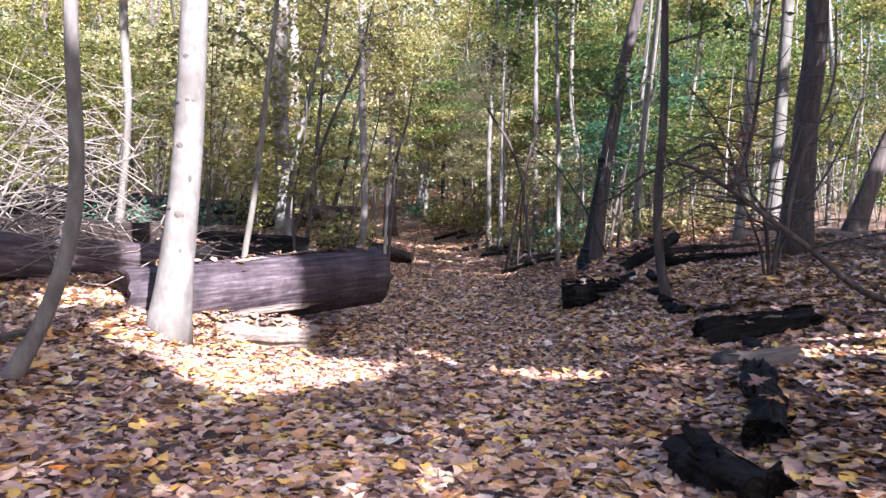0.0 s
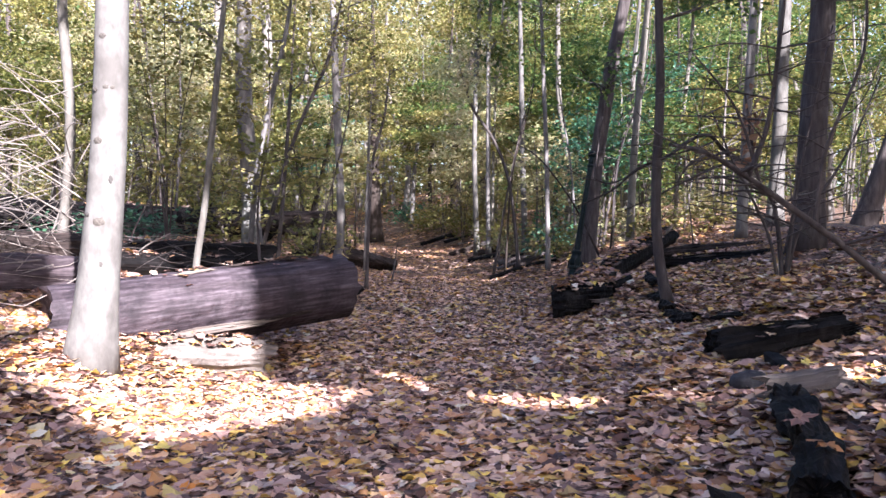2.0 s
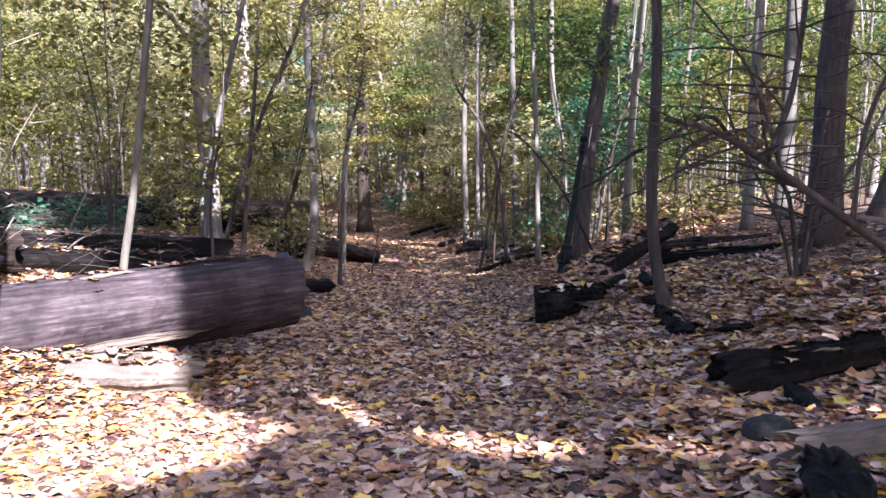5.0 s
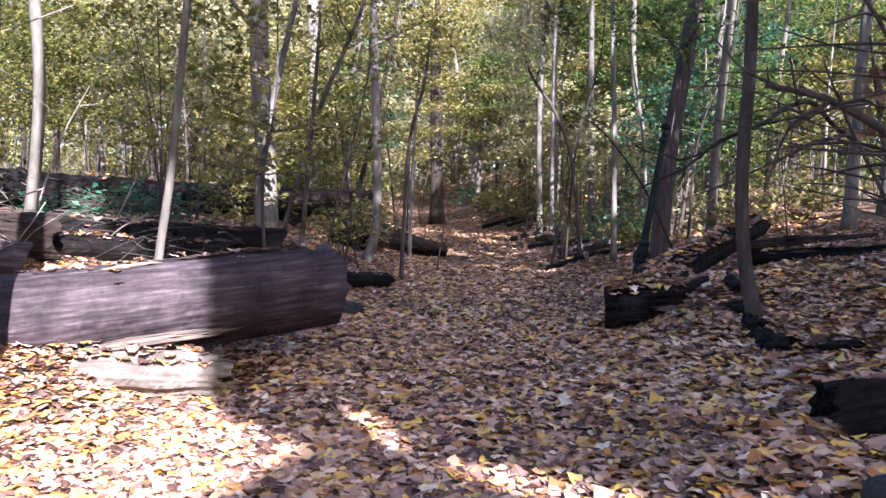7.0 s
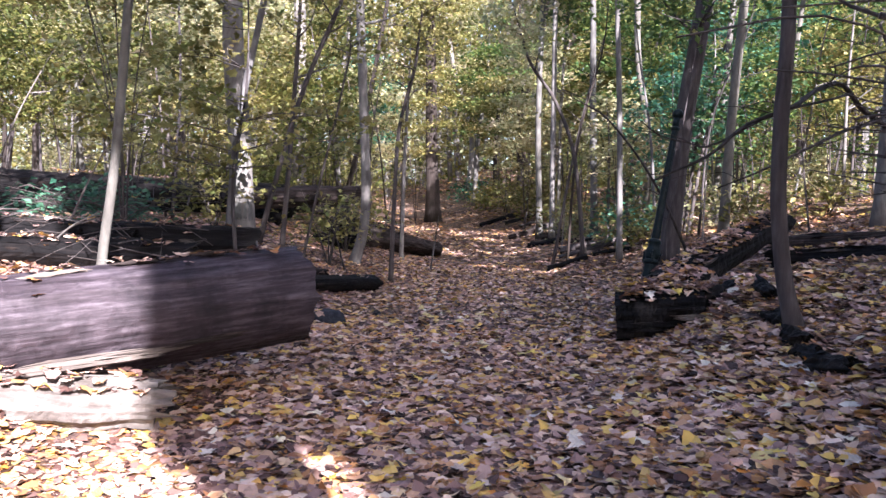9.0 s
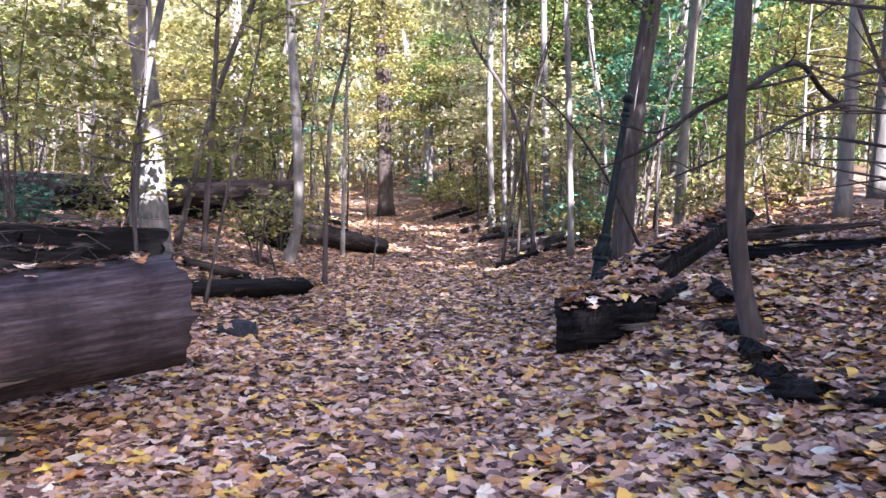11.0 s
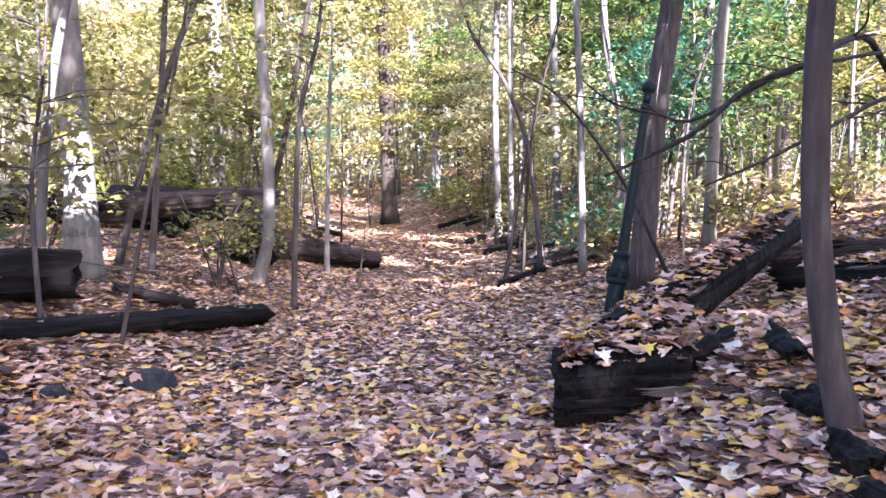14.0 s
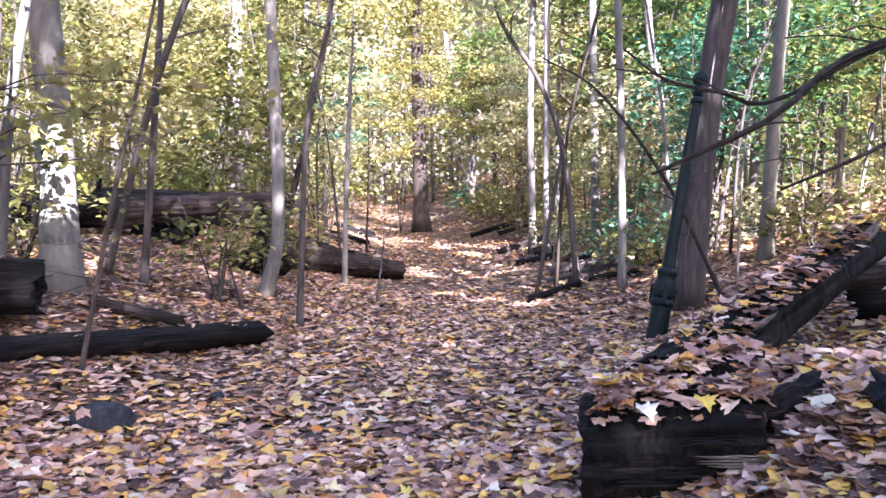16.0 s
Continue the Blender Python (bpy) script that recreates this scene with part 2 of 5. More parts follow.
def join(pieces):
    vs, fs, o = [], [], 0
    for a, b_ in pieces:
        vs.append(a)
        fs.append(b_ + o)
        o += len(a)
    return np.vstack(vs), np.vstack(fs)


def tidy(vs, fs, name, smooth=True):
    """Quads whose last two corners agree become triangles."""
    me = bpy.data.meshes.new(name)
    me.from_pydata(np.asarray(vs).tolist(), [], [f[:3] if f[2] == f[3] else f for f in np.asarray(fs).tolist()])
    if smooth:
        me.polygons.foreach_set("use_smooth", np.ones(len(me.polygons), bool))
    me.update()
    return me


def rotations(n_, tilt):
    """Random turns: any way round, leaning by about tilt radians."""
    yaw = rng.uniform(0, 2 * math.pi, n_)
    ax, ay = rng.normal(0, tilt, n_), rng.normal(0, tilt, n_)
    cz, sz, cx, sx, cy, sy = np.cos(yaw), np.sin(yaw), np.cos(ax), np.sin(ax), np.cos(ay), np.sin(ay)
    rz = np.zeros((n_, 3, 3)); rz[:, 0, 0] = cz; rz[:, 0, 1] = -sz; rz[:, 1, 0] = sz; rz[:, 1, 1] = cz; rz[:, 2, 2] = 1
    rx = np.zeros((n_, 3, 3)); rx[:, 0, 0] = 1; rx[:, 1, 1] = cx; rx[:, 1, 2] = -sx; rx[:, 2, 1] = sx; rx[:, 2, 2] = cx
    ry = np.zeros((n_, 3, 3)); ry[:, 1, 1] = 1; ry[:, 0, 0] = cy; ry[:, 0, 2] = sy; ry[:, 2, 0] = -sy; ry[:, 2, 2] = cy
    return np.einsum("nij,njk,nkl->nil", rx, ry, rz)


LEAF4 = np.array([(-0.5, 0, 0), (0.0, -0.36, 0.07), (0.55, 0, -0.08), (0.02, 0.36, 0.07)])


def foliage_mesh(name, centres, size, tilt=0.6):
    """Many small folded leaves about centres."""
    n_ = len(centres)
    s = size * rng.uniform(0.65, 1.35, n_)
    pts = np.einsum("nij,kj->nki", rotations(n_, tilt), LEAF4) * s[:, None, None] + centres[:, None, :]
    return quick_mesh(name, pts.reshape(-1, 3), np.arange(4 * n_).reshape(-1, 4))


def sprays(count, per, spread, place):
    """Leaf places in flat sprays: place(count) gives the spray middles."""
    mid = place(count)
    k = len(mid)
    off = rng.normal(size=(k, per, 3)) * np.array([spread, spread, spread * 0.28])
    lean = rng.normal(0, 0.22, (k, 1, 2))
    off[..., 2] += (off[..., :2] * lean).sum(-1) - 0.12 * (off[..., 0] ** 2 + off[..., 1] ** 2)
    return (mid[:, None, :] + off).reshape(-1, 3)


def leaf_outline(kind):
    if kind == "lobed":
        r_ = [0.46, 0.5, 0.72, 0.60, 0.66, 0.94, 0.68, 0.58, 0.80, 0.74, 1.0, 0.74, 0.80, 0.58, 0.68, 0.94, 0.66, 0.60, 0.72, 0.5]
        a_ = np.radians([-90, -66, -46, -30, -10, 10, 24, 38, 54, 70, 90, 110, 126, 142, 156, 170, 190, 210, 226, 246])
    elif kind == "maple":
        r_ = [0.48, 0.76, 0.92, 0.72, 0.84, 0.98, 0.84, 0.72, 0.92, 0.76]
        a_ = np.radians([-90, -40, 6, 34, 60, 90, 120, 146, 174, 220])
    else:
        r_ = [0.85, 0.62, 0.55, 0.66, 1.0, 0.66, 0.55, 0.62]
        a_ = np.radians([-90, -45, 0, 45, 90, 135, 180, 225])
    r_ = np.array(r_)
    return np.stack([r_ * np.cos(a_), r_ * np.sin(a_), np.zeros(len(r_))], -1)


def fallen_mesh(name, places, size, kind="maple", tilt=0.22, curl=0.35):
    """Lying leaves with lobes and a curl, at places (with z the ground there)."""
    out = leaf_outline(kind)
    k, n_ = len(out), len(places)
    base = np.vstack([out, (0, 0, 0)])
    c1, c2 = rng.normal(0, curl, n_), rng.normal(0, curl * 0.7, n_)
    pts = np.broadcast_to(base, (n_, k + 1, 3)).copy()
    pts *= rng.uniform(0.85, 1.12, (n_, k + 1, 1))
    pts[..., 0] *= rng.uniform(0.7, 1.0, n_)[:, None]
    pts[..., 2] = c1[:, None] * pts[..., 0] ** 2 + c2[:, None] * pts[..., 1] ** 2 + rng.normal(0, 0.05, (n_, k + 1))
    s = size * rng.uniform(0.55, 1.3, n_)
    pts = np.einsum("nij,nkj->nki", rotations(n_, tilt), pts) * s[:, None, None]
    low = pts[..., 2].min(1)
    pts += places[:, None, :]
    pts[..., 2] += (-0.5 * low)[:, None] + rng.uniform(0.0, 0.018, n_)[:, None]
    i = np.arange(k)
    fan = np.stack([i, (i + 1) % k, np.full(k, k)], -1)
    faces = (np.arange(n_)[:, None, None] * (k + 1) + fan).reshape(-1, 3)
    return quick_mesh(name, pts.reshape(-1, 3), faces)


# ---- ground ----


def height(x, y):
    """The lie of the land: a sunken path between two banks, rising ahead."""
    x, y = np.asarray(x, float), np.asarray(y, float)
    z = np.interp(y, [-5, 9, 15, 20, 27, 35, 45, 70, 120], [-0.13, -0.13, -0.06, 0.02, 0.22, 0.6, 1.03, 3.3, 5.2])
    d = x - np.interp(y, [20, 28, 36, 45, 60], [0, -0.5, -2.3, -5.4, -9.5])
    z = z + 0.25 * np.logaddexp(0, (np.minimum(d, 8) - 1.3) * 4) / 4
    z = z + np.interp(y, [5, 9, 15, 30, 60], [0.13, 0.15, 0.31, 0.3, 0.2]) * np.logaddexp(0, (-1.3 - np.maximum(d, -4.7)) * 4) / 4
    z = z - 0.36 * np.exp(-0.5 * (((x + 1.75) / 0.62) ** 2 + ((y - 9.1) / 1.3) ** 2))
    z = z + 0.2 * np.exp(-0.5 * (((x - 3.35) / 0.45) ** 2 + ((y - 14.05) / 0.4) ** 2))
    z = z + 0.17 * np.exp(-0.5 * (((x - 3.5) / 0.38) ** 2 + ((y - 13.15) / 0.35) ** 2))
    bank = np.clip(np.abs(d) - 1.0, 0, 1.5) / 1.5
    z = z + bank * (0.05 * np.sin(1.3 * x + 0.7 * y) + 0.035 * np.sin(2.9 * x - 1.7 * y + 1) + 0.02 * np.sin(5.1 * y + 3.3 * x)) + 0.012 * np.sin(4.1 * x + 2) * np.sin(3.3 * y)
    return z


def up(x, y):
    return float(height(x, y))


gx = np.concatenate([-np.geomspace(400, 9.2, 26), np.arange(-9, 10.01, 0.16), np.geomspace(10.3, 400, 26)])
gy = np.concatenate([-np.geomspace(300, 3.2, 16), np.arange(-3, 34.01, 0.18), np.geomspace(34.4, 500, 34)])
X, Y = np.meshgrid(gx, gy, indexing="ij")
V = np.stack([X, Y, height(X, Y)], -1).reshape(-1, 3)
i, j = np.meshgrid(np.arange(len(gx) - 1), np.arange(len(gy) - 1), indexing="ij")
k = len(gy)
F = np.stack([i * k + j, (i + 1) * k + j, (i + 1) * k + j + 1, i * k + j + 1], -1).reshape(-1, 4)
ground = part_mesh("ground", quick_mesh("ground", V, F, True), M_GROUND)
tagged(ground, "forest floor and path covered with fallen leaves", "ground", kind="structure")

# chosen lit patches: crown leaves in their beams are left out to let the sun down
SLANT = np.array([SUN_DIR.x / SUN_DIR.z, SUN_DIR.y / SUN_DIR.z])
LIT = [(-2.2, 11.3), (-1.65, 10.2), (-1.15, 9.4), (-0.6, 8.75), (-0.1, 8.1), (-0.25, 7.3), (-0.8, 6.6), (-1.4, 6.0), (-2.1, 6.5), (-3.1, 7.5), (-4.3, 8.9), (-6.4, 10.6), (-9.0, 14.5), (-9.5, 20.0), (-8.0, 20.0), (-5.4, 15.4),
       (-3.9, 14.2), (-2.9, 12.7)]
STREAK = [(-0.9, 10.0), (-0.15, 9.2), (0.45, 8.3), (1.25, 7.7), (2.1, 7.05), (2.8, 6.95), (3.7, 6.5)]
GAPS = [((5.2, 31.0), 10.0, 5.2), ((-0.9, 28.0), 1.2, 0.8), ((3.5, 47.0), 8.0, 6.0), ((3.7, 6.6), 1.1, 0.5), ((-8.5, 48.0), 6.0, 2.2), ((-4.95, 19.95), 0.85, 0.6), ((1.2, 34.0), 6.5, 2.6)]
SPECKLED = [((2.8, 25.2), 4.2, 3.2)]
ALONG = np.array([-0.47, 0.88])


def sunlit(p):
    """Which of the places lie in a beam of sun: followed down the beam to the ground they fall in a lit patch."""
    q = p[:, :2] - p[:, 2:3] * SLANT
    x, y = q[:, 0], q[:, 1]
    dapple = np.sin(2.3 * x + 1.4 * np.sin(1.7 * y)) + np.sin(2.0 * y + 1.2 * np.sin(2.6 * x + 1.0))
    ok = np.zeros(len(p), bool)
    for (ax, ay), (bx, by) in zip(LIT, LIT[1:] + LIT[:1]):
        ok ^= ((ay > y) != (by > y)) & (x < (bx - ax) * (y - ay) / (by - ay + 1e-9) + ax)
    ok &= (x > -3.7) | (y > np.minimum(2.5 - 1.89 * x, 12.2)) | (dapple > 0.5)
    for (ax, ay), (bx, by) in zip(STREAK, STREAK[1:]):
        u = np.clip(((x - ax) * (bx - ax) + (y - ay) * (by - ay)) / ((bx - ax) ** 2 + (by - ay) ** 2), 0, 1)
        ok |= np.hypot(x - ax - u * (bx - ax), y - ay - u * (by - ay)) < 0.11 + 0.1 * dapple
    for mid, a_, b_ in GAPS:
        d = q - np.array(mid)
        s, t = d @ ALONG, d @ np.array([ALONG[1], -ALONG[0]])
        ok |= ((s / a_) ** 2 + (t / b_) ** 2 < 1) & ((dapple > -1.0) | (a_ < 2))
    fleck = np.sin(4.3 * x + 1.9 * np.sin(2.9 * y)) + np.sin(3.7 * y + 1.7 * np.sin(3.3 * x + 2.0))
    for mid, a_, b_ in SPECKLED:
        d = q - np.array(mid)
        s, t = d @ ALONG, d @ np.array([ALONG[1], -ALONG[0]])
        ok |= ((s / a_) ** 2 + (t / b_) ** 2 < 1) & (fleck > 0.7)
    return ok


# ---- trees ----


def limb_lines(line, radii, count, start, rise, length, spread_az=None):
    """Limbs that leave a stem: each a line and its radii."""
    out = []
    for _ in range(count):
        s = rng.uniform(start, 0.97)
        i_ = int(s * (len(line) - 1))
        a_ = rng.uniform(0, 2 * math.pi) if spread_az is None else rng.uniform(*spread_az)
        ln = length * rng.uniform(0.5, 1.1) * (1.15 - 0.6 * s)
        d = np.array([math.cos(a_), math.sin(a_), rise * rng.uniform(0.3, 1.3)])
        p0 = line[i_]
        p1 = p0 + d * ln * 0.5 + rng.normal(0, 0.06 * ln, 3)
        p2 = p0 + d * ln * np.array([1, 1, 0.85]) + rng.normal(0, 0.12 * ln, 3)
        r0 = min(radii[i_] * 0.5, 0.012 + 0.018 * ln)
        out.append((spline([p0, p1, p2], 7), np.linspace(r0, 0.003 + r0 * 0.12, 7)))
    return out


def tree(x, y, stem, r0, r1, material, label, crown=None, crown_from=0.5, total=None, leaves=1500, leaf=0.1, spread=0.5, reach=1.8, limbs=10,
         name="tree", segs=12, sink=0.12, group="woodland trees", rise=0.45, flare=0.5, twigs=3):
    """A tree at (x, y): stem gives the lean as (dx, dz) or (dx, dy, dz) over its foot; total is its whole height."""
    z0 = up(x, y)
    pts = [(0, 0, -sink)] + [(p[0], 0, p[1]) if len(p) == 2 else p for p in stem]
    if total and total > pts[-1][2]:
        a_, b_ = np.array(pts[-2], float), np.array(pts[-1], float)
        d = (b_ - a_) / max(b_[2] - a_[2], 0.3)
        d[:2] *= 0.5
        rest = total - b_[2]
        pts.append(tuple(b_ + d * rest * 0.5 + np.array([rng.normal(0, 0.02 * rest), rng.normal(0, 0.03 * rest), 0])))
        pts.append(tuple(b_ + d * rest + np.array([rng.normal(0, 0.05 * rest), rng.normal(0, 0.06 * rest), 0])))
    line = spline(pts, 26)
    hs = line[:, 2]
    top = max(hs[-1], 0.5)
    seen_top = max(s_[-1] for s_ in stem)
    rad = np.interp(hs, [0, seen_top, top], [r0, r1, min(r1, max(0.012, r1 * 0.25))])
    rad = rad * (1 + flare * np.exp(-np.maximum(hs + 0.05, 0) / (2.2 * r0 + 0.02)))
    t_ = thing(name, x, y, z0, label, "tree", group)
    part_mesh("trunk", tidy(*tube(line, rad, segs, 0.035), "trunk"), material, t_)
    ls = limb_lines(line, rad, limbs, crown_from * 0.8, rise, reach)
    sub = []
    ls = [q for q in ls if not sunlit(q[0] + (x, y, z0)).any()] or ls[:3]
    for ln, lr in ls:
        limb = part_mesh("branch", tidy(*tube(ln, lr, 5, 0.04, caps=False), "branch"), material, t_)
        for a_, b_ in limb_lines(ln, lr, twigs, 0.3, rise * 0.8, reach * 0.4):
            sub.append((a_, b_))
            part_mesh("twig", tidy(*tube(a_, b_, 4, caps=False), "twig"), material, limb)
    if crown and leaves:
        tips = np.vstack([a_[3:] for a_, _ in ls + sub]) if ls else line[-6:]

        def place(c_):
            return tips[rng.integers(0, len(tips), c_)] + rng.normal(0, 0.16 * reach, (c_, 3)) * (1, 1, 0.7)
        per = 14
        lp = sprays(max(3, leaves // per), per, spread * 0.5, place)
        lp = lp[~sunlit(lp + (x, y, z0))]
        part_mesh("crown", foliage_mesh("crown", lp, leaf), crown, t_)
    return t_


# the trees that the path passes, each with its lean
beech = tree(-2.88, 8.48, [(0.16, 1.86), (0.2, 3.75)], 0.19, 0.15, BEECH, "smooth pale beech trunk with dark knots beside the fallen log", OLIVE, 0.6, 12, 2500, 0.11, 0.6, 2.6, 14, segs=20, group="")
# dark knots and scars on the beech
SCAR = bark("knot_scar", (0.04, 0.036, 0.034), (0.075, 0.068, 0.065), (0.11, 0.10, 0.096), (1, 1, 1), 30, 0.9, 0.3, 6, 0.6)
for kz, ka, kw, kh in [(1.35, -78, 0.055, 0.04), (1.42, -120, 0.03, 0.022), (0.95, -60, 0.028, 0.04), (2.12, -100, 0.045, 0.035), (2.62, -70, 0.06, 0.028), (2.6, -118, 0.03, 0.03), (3.1, -95, 0.04, 0.03), (1.75, -55, 0.022, 0.05)]:
    bm = bmesh.new()
    bmesh.ops.create_icosphere(bm, subdivisions=2, radius=1)
    for v in bm.verts:
        v.co = v.co * (1 + 0.35 * noise.noise(v.co * 2 + Vector((kz * 9, 0, 0))))
        v.co = Vector((v.co.x * 0.009, v.co.y * kw, v.co.z * kh))
    me = bpy.data.meshes.new("knot")
    bm.to_mesh(me)
    bm.free()
    kr = np.interp(kz, [0, 3.75], [0.19, 0.15]) * (1 + 0.5 * math.exp(-(kz + 0.05) / 0.44))
    cx = np.interp(kz, [0, 1.86, 3.75], [0, 0.16, 0.2])
    part_mesh("knot", me, SCAR, beech, "dark knot scar").matrix_basis = pose(cx + kr * math.cos(radians(ka)), kr * math.sin(radians(ka)), kz, 0, 0, ka)
tree(-3.1, 5.53, [(0.36, 0.62), (0.53, 1.49), (0.45, 2.91)], 0.065, 0.052, GREY, "slender grey-brown sapling that bends at its foot", OLIVE, 0.7, 6, 500, 0.09, 0.4, 1.2, 7)
tree(-5.7, 13.76, [(0.15, 2.06), (0.01, 4.04)], 0.088, 0.074, PALE, "thin sunlit pale trunk behind the brush pile", YELLOW, 0.6, 9, 1200, 0.1, 0.5, 1.8)
tree(6.42, 14.19, [(0.09, 2.43), (0.19, 4.45)], 0.235, 0.19, BROWN, "straight brown tree trunk on the leafy bank", GREEN, 0.55, 14, 2500, 0.11, 0.6, 2.8, 12, segs=16)
grey = tree(-3.49, 17.41, [(-0.07, 1.78), (-0.23, 4.06)], 0.195, 0.16, GREY, "grey tree trunk with a painted sun patch near its foot", YELLOW, 0.55, 13, 2600, 0.11, 0.6, 2.6, 14, segs=16)
# a patch of sun on its sunny side, painted as a paler skin
pv, pf, na, nz = [], [], 15, 16
for iz in range(nz):
    for ia in range(na):
        u, w = ia / (na - 1), iz / (nz - 1)
        a_ = radians(-90 + (u - 0.45) * 150 * (0.75 + 0.25 * math.sin(7 * w + 1)))
        z_ = 0.45 + 1.25 * w + 0.12 * math.sin(9 * u + 2) * w
        r_ = 0.187 * (1 + 0.5 * math.exp(-z_ / 0.45)) * (1.02 if 0 < ia < na - 1 and 0 < iz < nz - 1 else 0.9)
        pv.append((-0.045 * z_ + r_ * math.cos(a_), r_ * math.sin(a_), z_))
        if ia and iz:
            k = iz * na + ia
            pf.append((k - na - 1, k - na, k, k - 1))
# bark colour lightened to stand for sunlight, with dark marks
SUN_PATCH = bark("sun_patch_bark", (0.10, 0.10, 0.097), (0.155, 0.153, 0.148), (0.21, 0.207, 0.20), (1, 1, 0.8), 11, 0.9, 0.9, 6.5, 0.3, (0.06, 0.055, 0.052))
part_mesh("lichen_patch", quick_mesh("lichen_patch", pv, pf, True), SUN_PATCH, grey, "sun patch painted as paler bark, with dark marks")
tree(-3.2, 15.9, [(0.15, 1.88), (0.44, 3.38), (0.6, 4.12)], 0.055, 0.046, GREY, "thin grey sapling leaning over the dark logs", YELLOW, 0.6, 6, 500, 0.09, 0.4, 1.3, 7)
tree(-2.95, 11.9, [(0.02, 0.6), (0.16, 1.7), (0.32, 3.6)], 0.05, 0.043, PALE, "thin wavy sapling with a sunlit foot behind the log", YELLOW, 0.7, 6.5, 400, 0.09, 0.4, 1.3, 7)
tree(-2.4, 20.9, [(0.24, 1.02), (0.14, 3.54), (0.05, 5.24)], 0.10, 0.088, GREY, "slim grey trunk with a crooked foot beside the path", YELLOW, 0.5, 11, 1800, 0.1, 0.5, 2.0)
tree(-3.65, 18.58, [(0.74, 2.52), (1.47, 4.29)], 0.05, 0.04, BROWN, "slanting bare sapling among the old logs", YELLOW, 0.5, 6, 400, 0.09, 0.4, 1.3, 8)
tree(-4.2, 27.0, [(0.7, 2.8), (1.3, 6.2)], 0.075, 0.06, DARK, "slanting dark sapling in the undergrowth", YELLOW, 0.5, 8, 700, 0.1, 0.4, 1.6, 9)
tree(-1.85, 23.76, [(0.03, 2.12), (0.08, 3.86)], 0.052, 0.036, GREY, "thin straight sapling at the edge of the path", YELLOW, 0.45, 5.2, 250, 0.09, 0.3, 0.9, 6)
tree(-3.2, 41.4, [(-0.15, 3.95), (-0.28, 7.49)], 0.31, 0.23, DARK, "dark trunk with yellow leaves at the bend of the path", YELLOW, 0.26, 12, 3500, 0.15, 0.6, 2.4, 22, segs=16, rise=0.15)
tree(1.5, 30.38, [(-0.15, 3.85), (-0.1, 7.34)], 0.10, 0.085, PALE, "slim pale trunk among the undergrowth", YELLOW, 0.5, 12, 1500, 0.11, 0.5, 1.8)
tree(1.85, 28.9, [(-0.07, 4.11), (-0.1, 7.22)], 0.088, 0.07, GREY, "slim pale trunk standing close to its neighbour", OLIVE, 0.5, 12, 1500, 0.11, 0.5, 1.8)
tree(2.42, 22.8, [(-0.28, 2.19), (-0.72, 3.42), (-1.3, 4.28)], 0.056, 0.036, BROWN, "thin sapling that arches towards the path", PALEYELLOW, 0.55, 5.6, 900, 0.12, 0.5, 1.5, 9)
tree(2.96, 27.19, [(-0.14, 3.39), (-0.24, 6.43)], 0.10, 0.08, PALE, "slim pale trunk behind the leaning lamp post", GREEN, 0.85, 12, 3600, 0.14, 0.6, 2.6)
tree(3.05, 21.5, [(-0.1, 2.94), (-0.22, 5.22)], 0.064, 0.052, GREY, "thin straight grey sapling by the path", OLIVE, 0.6, 9, 900, 0.1, 0.4, 1.4)
tree(4.2, 26.6, [(0.07, 2.32), (-0.26, 4.28), (-0.36, 6.08)], 0.09, 0.08, PALE, "whitish trunk with a kink half way up", GREEN, 0.85, 13, 4200, 0.14, 0.6, 2.8)
tree(3.6, 18.95, [(0.14, 2.1), (0.34, 3.64), (0.45, 4.49)], 0.165, 0.15, BROWN, "brown leaning tree that holds the tilted lamp post", GREEN, 0.6, 12, 2000, 0.11, 0.5, 2.4, 12, segs=16, flare=0.25)
tree(3.6, 11.85, [(-0.14, 0.42), (-0.22, 1.1), (-0.23, 1.87), (-0.2, 2.89)], 0.071, 0.064, BROWN, "slender brown trunk bent at its foot beside the rotten log", GREEN, 0.9, 10, 900, 0.1, 0.4, 1.8, 8, segs=14)
tree(4.95, 20.9, [(0.1, 2.68), (0.25, 4.8)], 0.10, 0.085, PALE, "pale trunk on the bank behind the fallen log", GREEN, 0.5, 11, 1700, 0.11, 0.5, 2.0)
tree(6.9, 24.0, [(0.1, 2.4), (0.34, 5.0)], 0.06, 0.052, PALE, "thin whitish leaning trunk", GREEN, 0.5, 9, 900, 0.11, 0.5, 1.6)
tree(6.54, 17.61, [(0.08, 2.6), (0.12, 3.45)], 0.11, 0.09, GREY, "grey tree with long low bare branches", GREEN, 0.6, 11, 1500, 0.11, 0.5, 2.4)
tree(8.15, 20.0, [(0.09, 3), (0.16, 5.7)], 0.17, 0.14, PALE, "sunlit whitish trunk beyond the bank", GREEN, 0.5, 12, 1800, 0.11, 0.5, 2.2)
tree(9.2, 18.0, [(0.6, 1.8), (1.3, 3.6)], 0.2, 0.15, BROWN, "leaning brown trunk on the far bank", GREEN, 0.5, 10, 1500, 0.11, 0.5, 2.2)
tree(-1.36, 19.44, [(0.03, 1.33), (0.1, 2.82), (0.36, 3.93)], 0.045, 0.033, BROWN, "thin forked sapling beside the path", YELLOW, 0.5, 5, 350, 0.09, 0.35, 1.1, 8)
tree(-2.0, 15.29, [(0.31, 1.42), (0.51, 2.27), (0.66, 2.96)], 0.022, 0.014, BROWN, "thin slanting sapling rising behind a black log", YELLOW, 0.4, 3.8, 200, 0.09, 0.35, 1.0, 7)
